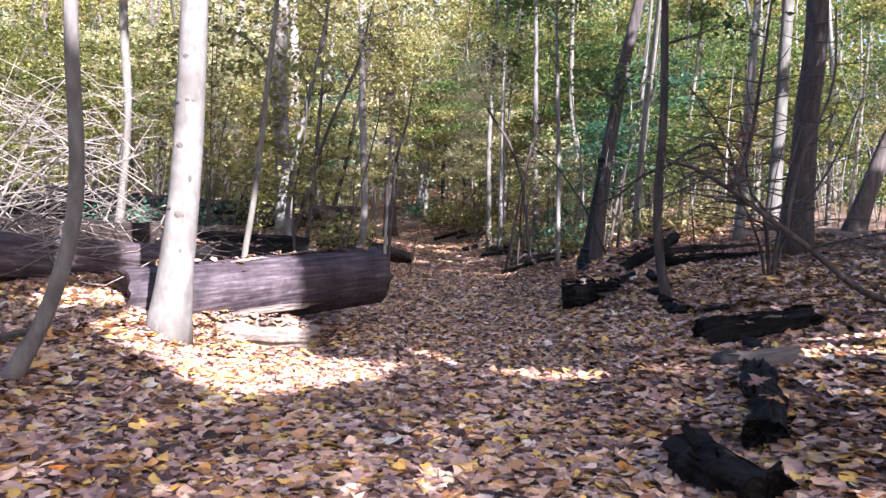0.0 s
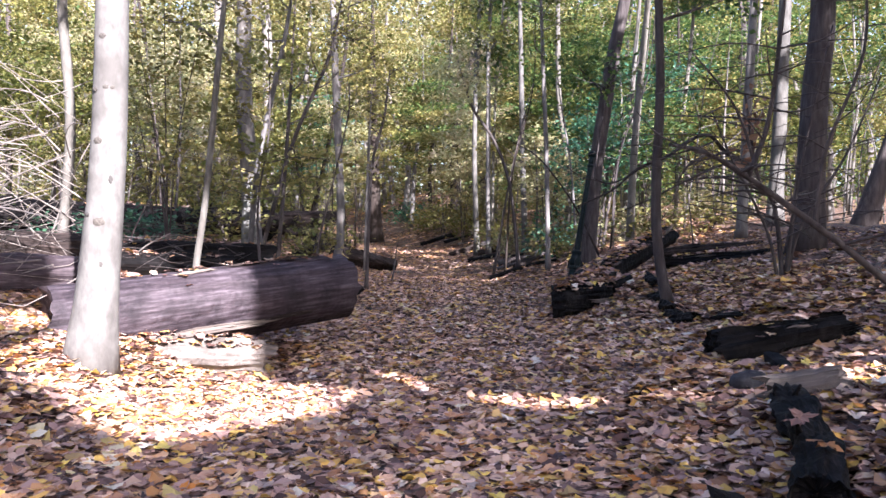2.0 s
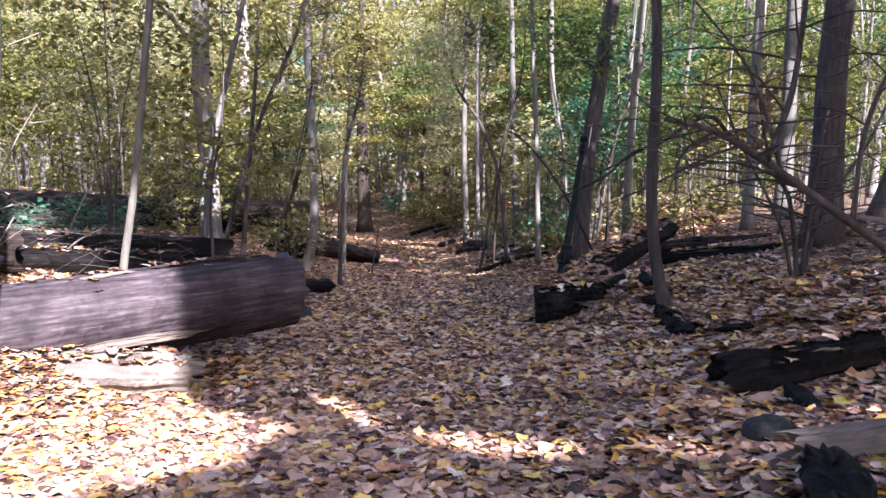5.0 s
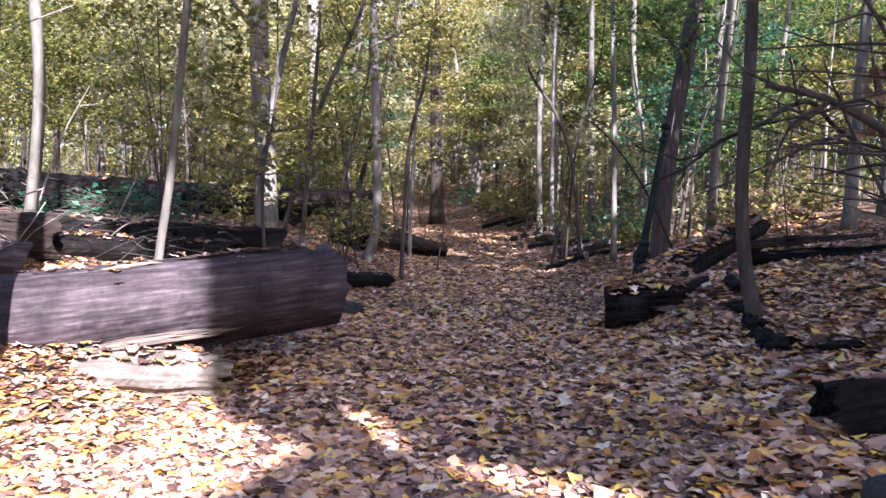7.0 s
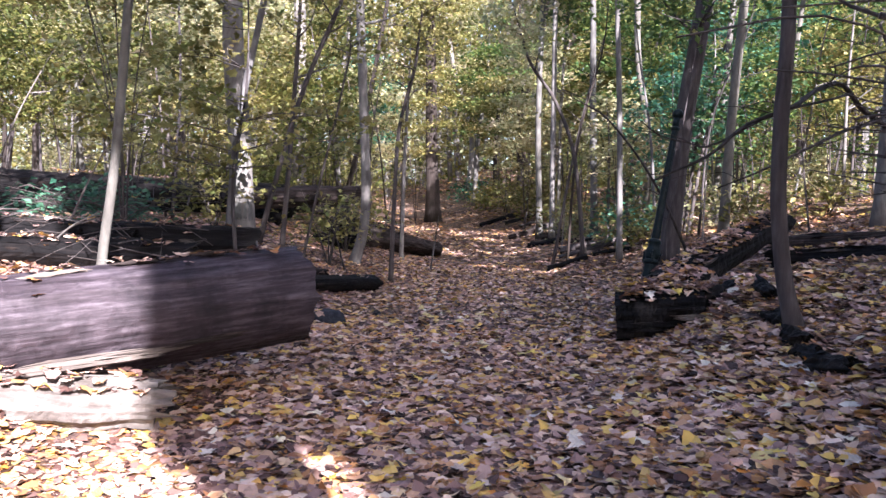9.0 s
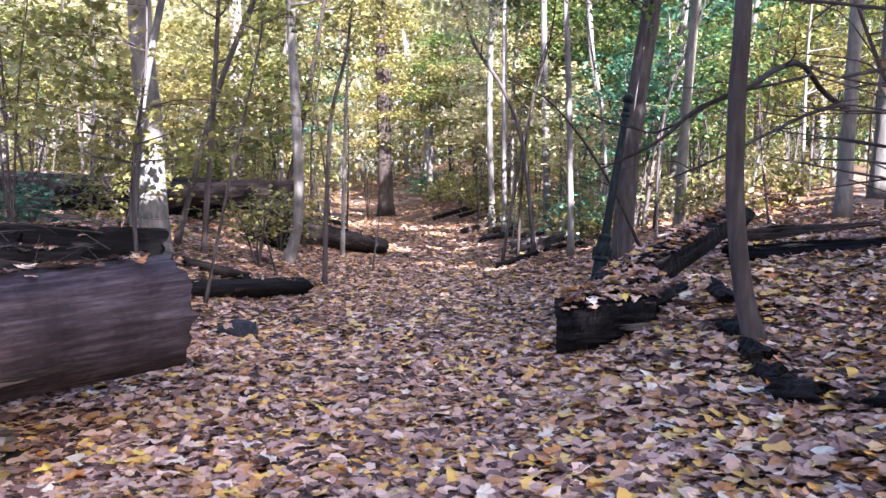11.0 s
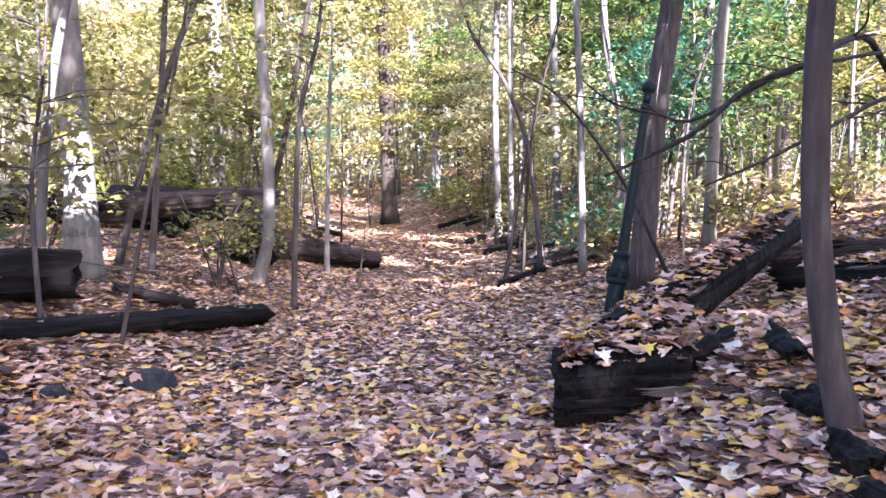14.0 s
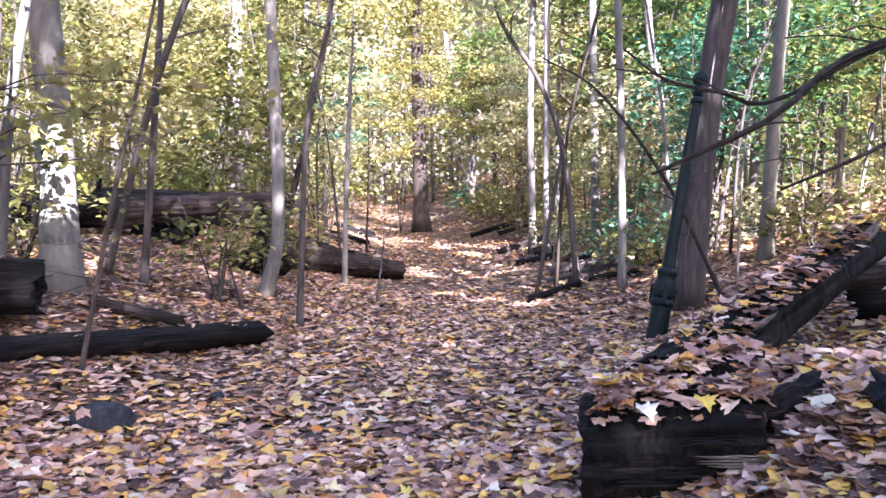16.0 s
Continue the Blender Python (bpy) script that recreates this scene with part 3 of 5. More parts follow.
tree(-3.3, 18.9, [(0.13, 1.74), (0.24, 3.52)], 0.05, 0.04, BROWN, "slim brown sapling near the grey trunk", YELLOW, 0.55, 6, 500, 0.09, 0.4, 1.2, 7)
tree(-5.4, 27.4, [(-0.05, 3), (-0.1, 6)], 0.2, 0.17, GREY, "grey trunk behind the old fallen log", YELLOW, 0.5, 13, 2200, 0.12, 0.6, 2.4, segs=14)
tree(5.5, 24.2, [(0.09, 2.4), (0.2, 4.8)], 0.09, 0.07, PALE, "slim pale trunk in green undergrowth", GREEN, 0.5, 10, 1200, 0.11, 0.5, 1.7)

# trees further off, thinning into the woods
far = []
FAR_LOOKS = [(GREY, "far grey trunk in the woods"), (PALE, "far pale trunk in the woods"), (BROWN, "far brown trunk in the woods"), (DARK, "far dark trunk in the woods")]
while len(far) < 70:
    fx, fy = rng.uniform(-26, 30), rng.uniform(26, 62)
    mid_path = np.interp(fy, [20, 28, 36, 45, 60], [0, -0.5, -2.3, -5.4, -9.5])
    if abs(fx - mid_path) < 2.0 or abs(fx) > 0.5 * fy + 6 or any((fx - a_) ** 2 + (fy - b_) ** 2 < 2.2 for a_, b_ in far):
        continue
    far.append((fx, fy))
    fm, fl = FAR_LOOKS[rng.integers(0, 4)]
    fh = rng.uniform(9, 17)
    fr = rng.choice([0.07, 0.09, 0.12, 0.16, 0.24]) if abs(fx - 1) > 9 or fy > 44 else rng.choice([0.06, 0.08, 0.1])
    fc = [YELLOW, OLIVE, PALEYELLOW, YELLOW][rng.integers(0, 4)] if fx < 2 else [GREEN, OLIVE, YELLOW, GREEN][rng.integers(0, 4)]
    tree(fx, fy, [(rng.normal(0, 0.15), fh * 0.3), (rng.normal(0, 0.4), fh * 0.6)], fr, fr * 0.8, fm, fl, fc, 0.3, fh, 2300, 0.155, 0.7, 2.4, 7, segs=8, group="far trees", twigs=1)

# leafy undergrowth: young bushes with flat sprays of leaves
BUSH_LOOKS = {"y": (YELLOW, "yellow-leaved young bush in the undergrowth"), "o": (OLIVE, "olive and yellow bush in the undergrowth"), "g": (GREEN, "green-leaved young bush in the undergrowth"),
              "b": (BLUEGREEN, "low blue-green evergreen bush among logs"), "r": (ORANGE, "orange-yellow bush in autumn colour"), "p": (PALEYELLOW, "pale yellow sunlit bush"), "t": (BLUEGREEN, "blue-green leafy young tree in the undergrowth")}


def bush(x, y, h, r, look_, count=2200, leaf=0.1, low=0.25):
    mat, label = BUSH_LOOKS[look_]
    b_ = thing("bush", x, y, up(x, y), label, "bush", "undergrowth")
    for _ in range(4):
        a_ = rng.uniform(0, 6.28)
        tip = np.array([math.cos(a_) * r * 0.7, math.sin(a_) * r * 0.7, h * rng.uniform(0.75, 1.05)])
        ln = spline([(0, 0, -0.06), tip * (0.25, 0.25, 0.5) + rng.normal(0, 0.06, 3), tip], 9)
        lr = np.linspace(0.02, 0.005, 9)
        stem = part_mesh("stem", tidy(*tube(ln, lr, 5, caps=False), "stem"), BROWN, b_)
        for ta, tb in limb_lines(ln, lr, 3, 0.3, 0.4, r * 0.9):
            part_mesh("twig", tidy(*tube(ta, tb, 4, caps=False), "twig"), BROWN, stem)

    def place(c_):
        d = rng.normal(size=(c_, 3))
        d /= np.linalg.norm(d, axis=1)[:, None]
        q = d * rng.uniform(0.2, 1.0, (c_, 1)) ** 0.6 * (r, r, h * (1 - low) / 2) + (0, 0, h * (1 + low) / 2)
        tier = h / 7
        q[:, 2] = np.round(q[:, 2] / tier) * tier + rng.normal(0, 0.09, c_) + 0.1 * (q[:, 0] + q[:, 1])
        return q
    part_mesh("foliage", foliage_mesh("foliage", sprays(count // 12, 12, 0.3, place), leaf, 0.45), mat, b_)
    return b_


BUSHES = [(-6.2, 24.6, 3.2, 1.6, "y"), (-8.8, 23.9, 3.4, 1.9, "o"), (-4.3, 26.2, 3.0, 1.4, "o"), (-10.5, 24, 4, 2.2, "o"), (-7.2, 26, 4.2, 2.0, "p"), (-3.9, 29.5, 3.6, 1.5, "p"),
          (-6, 31, 4.5, 2.2, "o"), (-12, 29, 5, 2.6, "p"), (-9.5, 33, 5, 2.5, "p"), (-5.0, 24.9, 2.4, 1.0, "o"), (-6.6, 16.4, 0.62, 0.8, "b"), (-5.4, 16.7, 0.66, 0.7, "b"), (-5.9, 17.3, 0.6, 0.7, "b"),
          (2.9, 31.5, 4.0, 1.5, "y"), (1.0, 33.5, 3.4, 1.3, "p"), (3.4, 25.3, 2.6, 0.9, "p"), (4.6, 23.6, 2.7, 1.2, "t"), (4.0, 29.5, 4.2, 1.5, "g"), (6.0, 22.8, 2.8, 1.3, "g"),
          (6.6, 26.8, 3.6, 1.7, "t"), (8.2, 24.6, 2.6, 1.4, "y"), (9, 29, 4.5, 2.2, "g"), (5.8, 31, 5.0, 2.0, "g"), (11.5, 27, 3.5, 2.0, "o"), (13, 33, 5, 2.6, "g"), (2.0, 37, 4.6, 2.0, "p"),
          (0.2, 39, 4.2, 1.6, "y"), (-0.4, 44, 5.5, 2.2, "g"), (5, 37, 6, 2.4, "o"), (9, 36, 6, 2.8, "g"), (14, 40, 6, 3, "y"), (-5.8, 36.5, 4.5, 1.6, "b"), (-8.8, 40, 5.5, 2.4, "y"),
          (-14, 37, 6, 3, "p"), (-17, 31, 5, 2.6, "o"), (3.6, 21.9, 0.9, 0.6, "y"), (5.6, 21.0, 1.0, 0.7, "y"), (7.2, 21.8, 0.9, 0.7, "y"), (-13.5, 25, 3.6, 2, "o"), (16, 26, 3.5, 2.2, "y"),
          (-2.9, 22.3, 1.3, 0.7, "y"), (-4.1, 17.6, 1.2, 0.6, "y"), (12, 21, 2.2, 1.4, "o"), (-10.4, 18.0, 2.4, 1.4, "o")]
for bx, by, bh, br, bl in BUSHES:
    tall = 1.55 if bh > 2.5 else 1.0
    bush(bx, by, bh * tall, br * 1.1, bl, int((300 + 560 * br * bh / 2) * tall), 0.085 + 0.0018 * by, 0.34 if by > 22 and bh > 2.5 else 0.2)
bush(-4.6, 15.6, 4.8, 1.4, "y", 1300, 0.11, 0.52)
bush(-3.9, 40.6, 7.5, 2.1, "y", 2600, 0.16, 0.37)
bush(-2.6, 19.7, 1.5, 0.8, "y", 240, 0.11, 0.3)
bush(-5.6, 17.8, 4.4, 1.5, "p", 900, 0.11, 0.35)

# low leafy growth that hides the far ground on both sides of the path
kept, rng = rng, np.random.default_rng(21)
low_bushes = []
while len(low_bushes) < 66:
    by = rng.uniform(22.5, 50)
    side = rng.choice([-1, 1])
    br = rng.uniform(0.7, 1.3) * (1 + 0.012 * (by - 22))
    bx = np.interp(by, [20, 28, 36, 45, 60], [0, -0.5, -2.3, -5.4, -9.5]) + side * (1.9 + br + rng.uniform(0, 1) ** 1.3 * (0.42 * by - 4))
    if side < 0 and by < 27 or any((bx - a_) ** 2 + (by - b_) ** 2 < 1.6 for a_, b_ in low_bushes):
        continue
    low_bushes.append((bx, by))
    bush(bx, by, rng.uniform(1.2, 2.8) if side < 0 else rng.uniform(0.8, 2.0), br, str(rng.choice(list("yyopoo" if side < 0 else "ypptypg"))), int(520 * br), 0.082 + 0.0016 * by, 0.06)
rng = kept

# thin bare saplings standing through the undergrowth
SAPLING_LOOKS = [(BROWN, "thin brown sapling in the undergrowth"), (DARK, "thin dark sapling in the undergrowth"), (GREY, "thin grey sapling in the undergrowth")]
for _ in range(90):
    sy = rng.uniform(21, 46)
    sx = rng.uniform(-0.5, 0.55) * sy + 0.5
    if abs(sx - np.interp(sy, [20, 28, 36, 45], [0, -0.5, -2.3, -5.4])) < 1.7:
        continue
    sm, sl = SAPLING_LOOKS[rng.integers(0, 3)]
    sh = rng.uniform(3.5, 8)
    lean_ = rng.normal(0, 0.12, 2) * sh
    ob = thing("sapling", sx, sy, up(sx, sy), sl, "sapling", "saplings")
    ln = spline([(0, 0, -0.06), (lean_[0] * 0.3 + rng.normal(0, 0.08), lean_[1] * 0.3, sh * 0.4), (lean_[0] * 0.7 + rng.normal(0, 0.1), lean_[1] * 0.6, sh * 0.72), (lean_[0], lean_[1], sh)], 14)
    lr = np.linspace(rng.uniform(0.02, 0.05), 0.007, 14)
    part_mesh("trunk", tidy(*tube(ln, lr, 6, 0.05), "trunk"), sm, ob)
    for ta, tb in limb_lines(ln, lr, 5, 0.25, 0.6, 1.5):
        part_mesh("branch", tidy(*tube(ta, tb, 4, caps=False), "branch"), sm, ob)

# the woods that close the view
WOODS = []
for name_, mat_, count_, lo, hi, zs in (("far_woods", PALEYELLOW, 1500, -48, 10, (1, 24)), ("far_woods", YELLOW, 1400, -48, 26, (0, 14)), ("far_woods", OLIVE, 1300, -46, 48, (0, 20)), ("far_woods", GREEN, 1300, 0, 52, (0, 22))):
    def place(c_):
        px, py = rng.uniform(lo, hi, c_), rng.uniform(50, 82, c_)
        return np.stack([px, py, height(px, py) + rng.uniform(*zs, c_) ** 1.0], -1)
    w_ = part_mesh(name_, foliage_mesh(name_, sprays(int(count_ * 1.5), 26, 1.0, place), 0.29), mat_)
    tagged(w_, "distant woodland foliage in autumn colours", "woods", kind="stuff")
for mat_, lo, hi in ((PALEYELLOW, -62, 8), (YELLOW, -50, 50), (OLIVE, 0, 66)):
    def place(c_):
        px, py = rng.uniform(lo, hi, c_), rng.uniform(84, 102, c_)
        return np.stack([px, py, height(px, py) + rng.uniform(0, 27, c_)], -1)
    w_ = part_mesh("far_woods", foliage_mesh("far_woods", sprays(2100, 26, 1.5, place), 0.5), mat_)
    tagged(w_, "distant woodland foliage in autumn colours", "woods", kind="stuff")
# unseen foliage added behind and beside the walker, to cut sky light from low down
for mat_, (x0, x1), (y0, y1), count_ in ((OLIVE, (-34, 34), (-44, -26), 1500), (GREEN, (24, 36), (-26, 30), 1300), (OLIVE, (-30, -18), (-26, 24), 1200)):
    def place(c_):
        px, py = rng.uniform(x0, x1, c_), rng.uniform(y0, y1, c_)
        return np.stack([px, py, height(px, py) + rng.uniform(0, 11, c_)], -1)
    w_ = part_mesh("far_woods", foliage_mesh("far_woods", sprays(count_, 26, 1.3, place), 0.42), mat_)
    tagged(w_, "unseen foliage added around to block low sky light", "woods", kind="stuff")
fw = []
for _ in range(150):
    px, py = rng.uniform(-46, 50), rng.uniform(58, 88)
    h_ = rng.uniform(12, 22)
    fw.append(tube(spline([(px, py, up(px, py) - 0.3), (px + rng.normal(0, 0.4), py, up(px, py) + h_ / 2), (px + rng.normal(0, 0.9), py, up(px, py) + h_)], 6), np.linspace(rng.uniform(0.12, 0.3), 0.06, 6), 6, caps=False))
tagged(part_mesh("far_trunks", tidy(*join(fw), "far_trunks"), GREY), "distant tree trunks in the woods", "woods", kind="stuff")

# unseen tall trees added about and behind the walker to shade the path; a gap lets the sun on the log
def tall_tree(x, y, h, r, mat, material, count=420):
    z0 = up(x, y)
    t_ = thing("tree", x, y, z0, "unseen tall tree with a broad autumn crown, added for shade", "tree", "tall trees")
    line = spline([(0, 0, -0.15), (rng.normal(0, 0.15), rng.normal(0, 0.15), h * 0.4), (rng.normal(0, 0.4), rng.normal(0, 0.4), h * 0.9)], 16)
    rad = np.linspace(0.2, 0.05, 16)
    part_mesh("trunk", tidy(*tube(line, rad, 10, 0.03), "trunk"), material, t_)
    ls = limb_lines(line, rad, 16, 0.5, 0.4, r * 1.1)
    for a_, b_ in ls:
        if sunlit(a_ + (x, y, z0)).any():
            continue
        part_mesh("branch", tidy(*tube(a_, b_, 4, caps=False), "branch"), material, t_)

    def place(c_):
        d = rng.normal(size=(c_, 3))
        d /= np.linalg.norm(d, axis=1)[:, None]
        q = d * rng.uniform(0.1, 1, (c_, 1)) ** 0.5 * (r, r, h * 0.2) + (0, 0, h * 0.82)
        return q
    p = sprays(count, 16, 0.5, place)
    p = p[~sunlit(p + (x, y, z0))]
    part_mesh("crown", foliage_mesh("crown", p, 0.2), mat, t_)


for tx, ty, th, tr in [(8.6, 3.2, 12, 3.4), (9.9, 7.4, 12.5, 3.4), (12.4, 11, 13, 3.6), (11.6, 15.2, 13, 3.4), (7.6, -0.8, 12, 3.4), (7.0, -4.6, 12, 3.6), (10.2, -3.8, 13, 3.6), (10.0, -9, 13, 4), (13.2, -0.6, 13, 3.6),
                       (13.6, 4.2, 13, 3.6), (2.8, -8.6, 12.5, 3.6), (16, 8, 14, 3.8), (-1.5, -7, 12, 3.4), (16.5, -5.5, 14, 4), (18, 1.5, 14, 4), (12, -11, 14, 4), (3, -14, 14, 4), (-6, -4, 12, 3.2), (-9.5, 3.5, 12, 3),
                       (12.5, 19.5, 15.5, 3.6), (16.5, 14, 15, 3.8), (17.5, 19.5, 15.5, 3.8), (9.6, 11.6, 14.5, 3), (5.9, -2.4, 16, 4), (6.6, 4.6, 16.5, 3.6), (8.0, 9.3, 17, 3.4), (1.0, -4.5, 16, 3.4), (3.55, 1.7, 16, 3.0), (5.4, -9.8, 14, 3.8), (2.2, -6.0, 15, 3.2)]:
    tall_tree(tx, ty, th, tr, [YELLOW, OLIVE, GREEN][rng.integers(0, 3)], [GREY, BROWN][rng.integers(0, 2)])

# a young maple with broad yellow leaves that hangs into the view
maple = thing("sapling", -2.8, 15.3, up(-2.8, 15.3), "young maple with broad bright yellow leaves", "sapling", "saplings")
mline = spline([(0, 0, -0.08), (-0.1, 0.05, 1.4), (0.1, 0, 2.8), (0.05, 0.1, 4.6)], 20)
part_mesh("trunk", tidy(*tube(mline, np.linspace(0.03, 0.008, 20), 7, 0.05), "trunk"), BROWN, maple)
tips = []
for a_, b_ in limb_lines(mline, np.linspace(0.03, 0.008, 20), 20, 0.3, 0.2, 2.1):
    part_mesh("branch", tidy(*tube(a_, b_, 5, caps=False), "branch"), BROWN, maple)
    tips.append(a_[2:])
tips = np.vstack(tips)
part_mesh("leaves", fallen_mesh("leaves", tips[rng.integers(0, len(tips), 850)] + rng.normal(0, 0.17, (850, 3)) * (1, 1, 0.6), 0.08, "lobed", 0.55, 0.35), YELLOW, maple)

# ---- fallen logs ----


def log_skin(length, r0, r1, segs=28, rings=40, rough=0.05, ridges=0.02, bend=0.0, squash=1.0, ragged=0.04, lumps=2.0, boxy=0.0):
    """Corners and faces of a log along x from 0 to length, with long ridges, lumps and ragged, hollowed ends."""
    t = np.linspace(0, 1, rings)
    a_ = np.linspace(0, 2 * math.pi, segs, endpoint=False)
    ph = rng.uniform(0, 6.28, 10)
    r_ = np.interp(t, [0, 1], [r0, r1])[:, None] * np.ones(segs)
    r_ = r_ * (1 + rough * (np.sin(2 * a_ + ph[0] + lumps * 2 * t[:, None]) + 0.7 * np.sin(3 * a_ + ph[1] - lumps * 3 * t[:, None]) + 0.5 * np.sin(ph[2] + lumps * 9 * t[:, None] + a_)))
    ridge = rng.normal(0, 1, segs)[None, :] + 0.6 * np.cumsum(rng.normal(0, 0.35, (rings, segs)), 0) / 3 + 0.5 * rng.normal(size=(rings, segs))
    r_ = r_ * (1 + ridges * ridge)
    if boxy:
        r_ = r_ * (1 + boxy * (np.abs(np.cos(2 * a_ + 0.2)) - 0.6) * -1)
    x_ = length * t[:, None] * np.ones(segs)
    edge = rng.normal(0, ragged, segs) + ragged * np.sin(3 * a_ + ph[3])
    x_[0] -= edge
    x_[-1] += edge[::-1]
    y_ = r_ * np.cos(a_) + bend * (np.sin(math.pi * t)[:, None])
    z_ = r_ * np.sin(a_) * squash
    vs = np.stack([x_, y_, z_], -1)
    rows = [vs[i_] for i_ in range(rings)]

    def inner(ring, k_, dx):
        c_ = ring.mean(0)
        q = c_ + (ring - c_) * k_
        q[:, 0] = q[:, 0] * 0.3 + 0.7 * c_[0] + dx + rng.normal(0, abs(dx) * 0.35 + 0.004, segs)
        return q
    e = min(r0, r1)
    rows = [inner(rows[0], 0.05, 0.35 * e), inner(rows[0], 0.5, 0.22 * e), inner(rows[0], 0.86, 0.02)] + rows + [inner(rows[-1], 0.86, -0.02), inner(rows[-1], 0.5, -0.22 * e), inner(rows[-1], 0.05, -0.35 * e)]
    vs = np.array(rows)
    nr = len(vs)
    i_, j_ = np.meshgrid(np.arange(nr - 1), np.arange(segs), indexing="ij")
    j2 = (j_ + 1) % segs
    fs = np.stack([i_ * segs + j2, i_ * segs + j_, (i_ + 1) * segs + j_, (i_ + 1) * segs + j2], -1).reshape(-1, 4)
    return vs.reshape(-1, 3), fs


def lie(ob, p0, p1):
    """Lays a thing along the line from p0 to p1."""
    d = Vector(p1) - Vector(p0)
    yaw, pitch = math.atan2(d.y, d.x), math.atan2(d.z, math.hypot(d.x, d.y))
    ob.matrix_basis = Matrix.Translation(p0) @ Matrix.Rotation(yaw, 4, "Z") @ Matrix.Rotation(-pitch, 4, "Y")
    return d.length


def splinter(length, width, thick):
    """A split piece of wood along x: a few torn fibres side by side, pointed and uneven."""
    bm = bmesh.new()
    strands = 5
    for k_ in range(strands):
        x0, x1 = rng.uniform(0, 0.25) * length, rng.uniform(0.7, 1.0) * length
        yc, w = (k_ / (strands - 1) - 0.5) * width * 0.8, width / strands * rng.uniform(0.8, 1.5)
        rows = []
        for t in np.linspace(0, 1, 7):
            taper = min(1.0, 3.0 * t + 0.1, 2.4 * (1 - t) + 0.06)
            yo, zo = yc + rng.normal(0, width * 0.03), rng.normal(0, thick * 0.12)
            rows.append([bm.verts.new((x0 + (x1 - x0) * t, yo + a_ * w * taper / 2, zo + b_ * thick * taper / 2)) for a_, b_ in ((-1, -0.6), (1, -0.6), (0.6, 0.8), (-0.5, 1.0))])
        for a_, b_ in zip(rows, rows[1:]):
            for q in range(4):
                bm.faces.new((a_[q], b_[q], b_[(q + 1) % 4], a_[(q + 1) % 4]))
        bm.faces.new(rows[0])
        bm.faces.new(rows[-1][::-1])
    me = bpy.data.meshes.new("splinter")
    bm.to_mesh(me)
    bm.free()
    return me


def log(p0, p1, r0, r1, material, label, name="fallen_log", group="fallen logs", splinters=0, split=None, stubs=0, **how):
    ob = thing(name, 0, 0, 0, label, "log", group)
    n_ = lie(ob, p0, p1)
    part_mesh("trunk", quick_mesh("trunk", *log_skin(n_, r0, r1, **how), False), material, ob)
    for _ in range(splinters):
        at, a_ = rng.uniform(0.02, 0.75) * n_, rng.uniform(-0.5, 2.4)
        rr = np.interp(at / n_, [0, 1], [r0, r1])
        s_ = part_mesh("splinter", splinter(rng.uniform(0.25, 0.6) * min(1, n_), rr * 0.28, 0.03), split or [ROT, BLACK, SPLIT][rng.integers(0, 3)], ob, "split grey sliver of wood")
        s_.matrix_basis = pose(at, -math.cos(a_) * rr * 0.96, math.sin(a_) * rr * 0.96, math.degrees(a_) - 90, rng.normal(0, 3), rng.normal(0, 4))
    for _ in range(stubs):
        at, a_ = rng.uniform(0.1, 0.9) * n_, rng.uniform(0, 3.1)
        rr = np.interp(at / n_, [0, 1], [r0, r1])
        d = np.array([0.25, -math.cos(a_), math.sin(a_)])
        base_ = np.array([at, -math.cos(a_) * rr * 0.85, math.sin(a_) * rr * 0.85])
        part_mesh("branch_stub", tidy(*tube(spline([base_, base_ + d * rr * 0.8], 4), [rr * 0.2, rr * 0.13, rr * 0.12, rr * 0.08], 7, 0.1), "branch_stub"), material, ob)
    return ob


def leaves_on(p0, p1, r0, r1, count, size=0.072, width=0.8, squash=1.0, kind="lobed", shift=0.0):
    """Leaves that lie on the upper side of a log."""
    count = int(count * 2.2)
    t = rng.uniform(0.02, 0.98, count)
    p0, p1 = np.array(p0, float), np.array(p1, float)
    rr = np.interp(t, [0, 1], [r0, r1])
    d = (p1 - p0) / np.linalg.norm(p1 - p0)
    side = np.array([d[1], -d[0], 0])
    side /= np.linalg.norm(side)
    s = np.clip(rng.normal(shift, 0.45 * width, count), -0.85, 0.85)
    pts = p0 + t[:, None] * (p1 - p0) + side * (rr * s)[:, None]
    pts[:, 2] += rr * np.sqrt(1 - s ** 2) * squash * 1.04 + 0.012
    ob = part_mesh("leaves", fallen_mesh("leaves", pts, size, kind, 0.2, 0.28), M_LITTER)
    return tagged(ob, "fallen leaves lying on a rotten log", "leaves", kind="stuff")


WETBARK = bark("wet_black_bark", (0.003, 0.0025, 0.0032), (0.012, 0.009, 0.011), (0.075, 0.058, 0.062), (0.10, 1.2, 1.2), 26, 0.72, 0.5, 2.5, 1.0, None, 0.1)
PALEWOOD = bark("pale_broken_wood", (0.05, 0.042, 0.038), (0.14, 0.12, 0.112), (0.26, 0.228, 0.215), (0.3, 1.2, 1.2), 14, 0.85, 0.35, 3.0, 0.7)
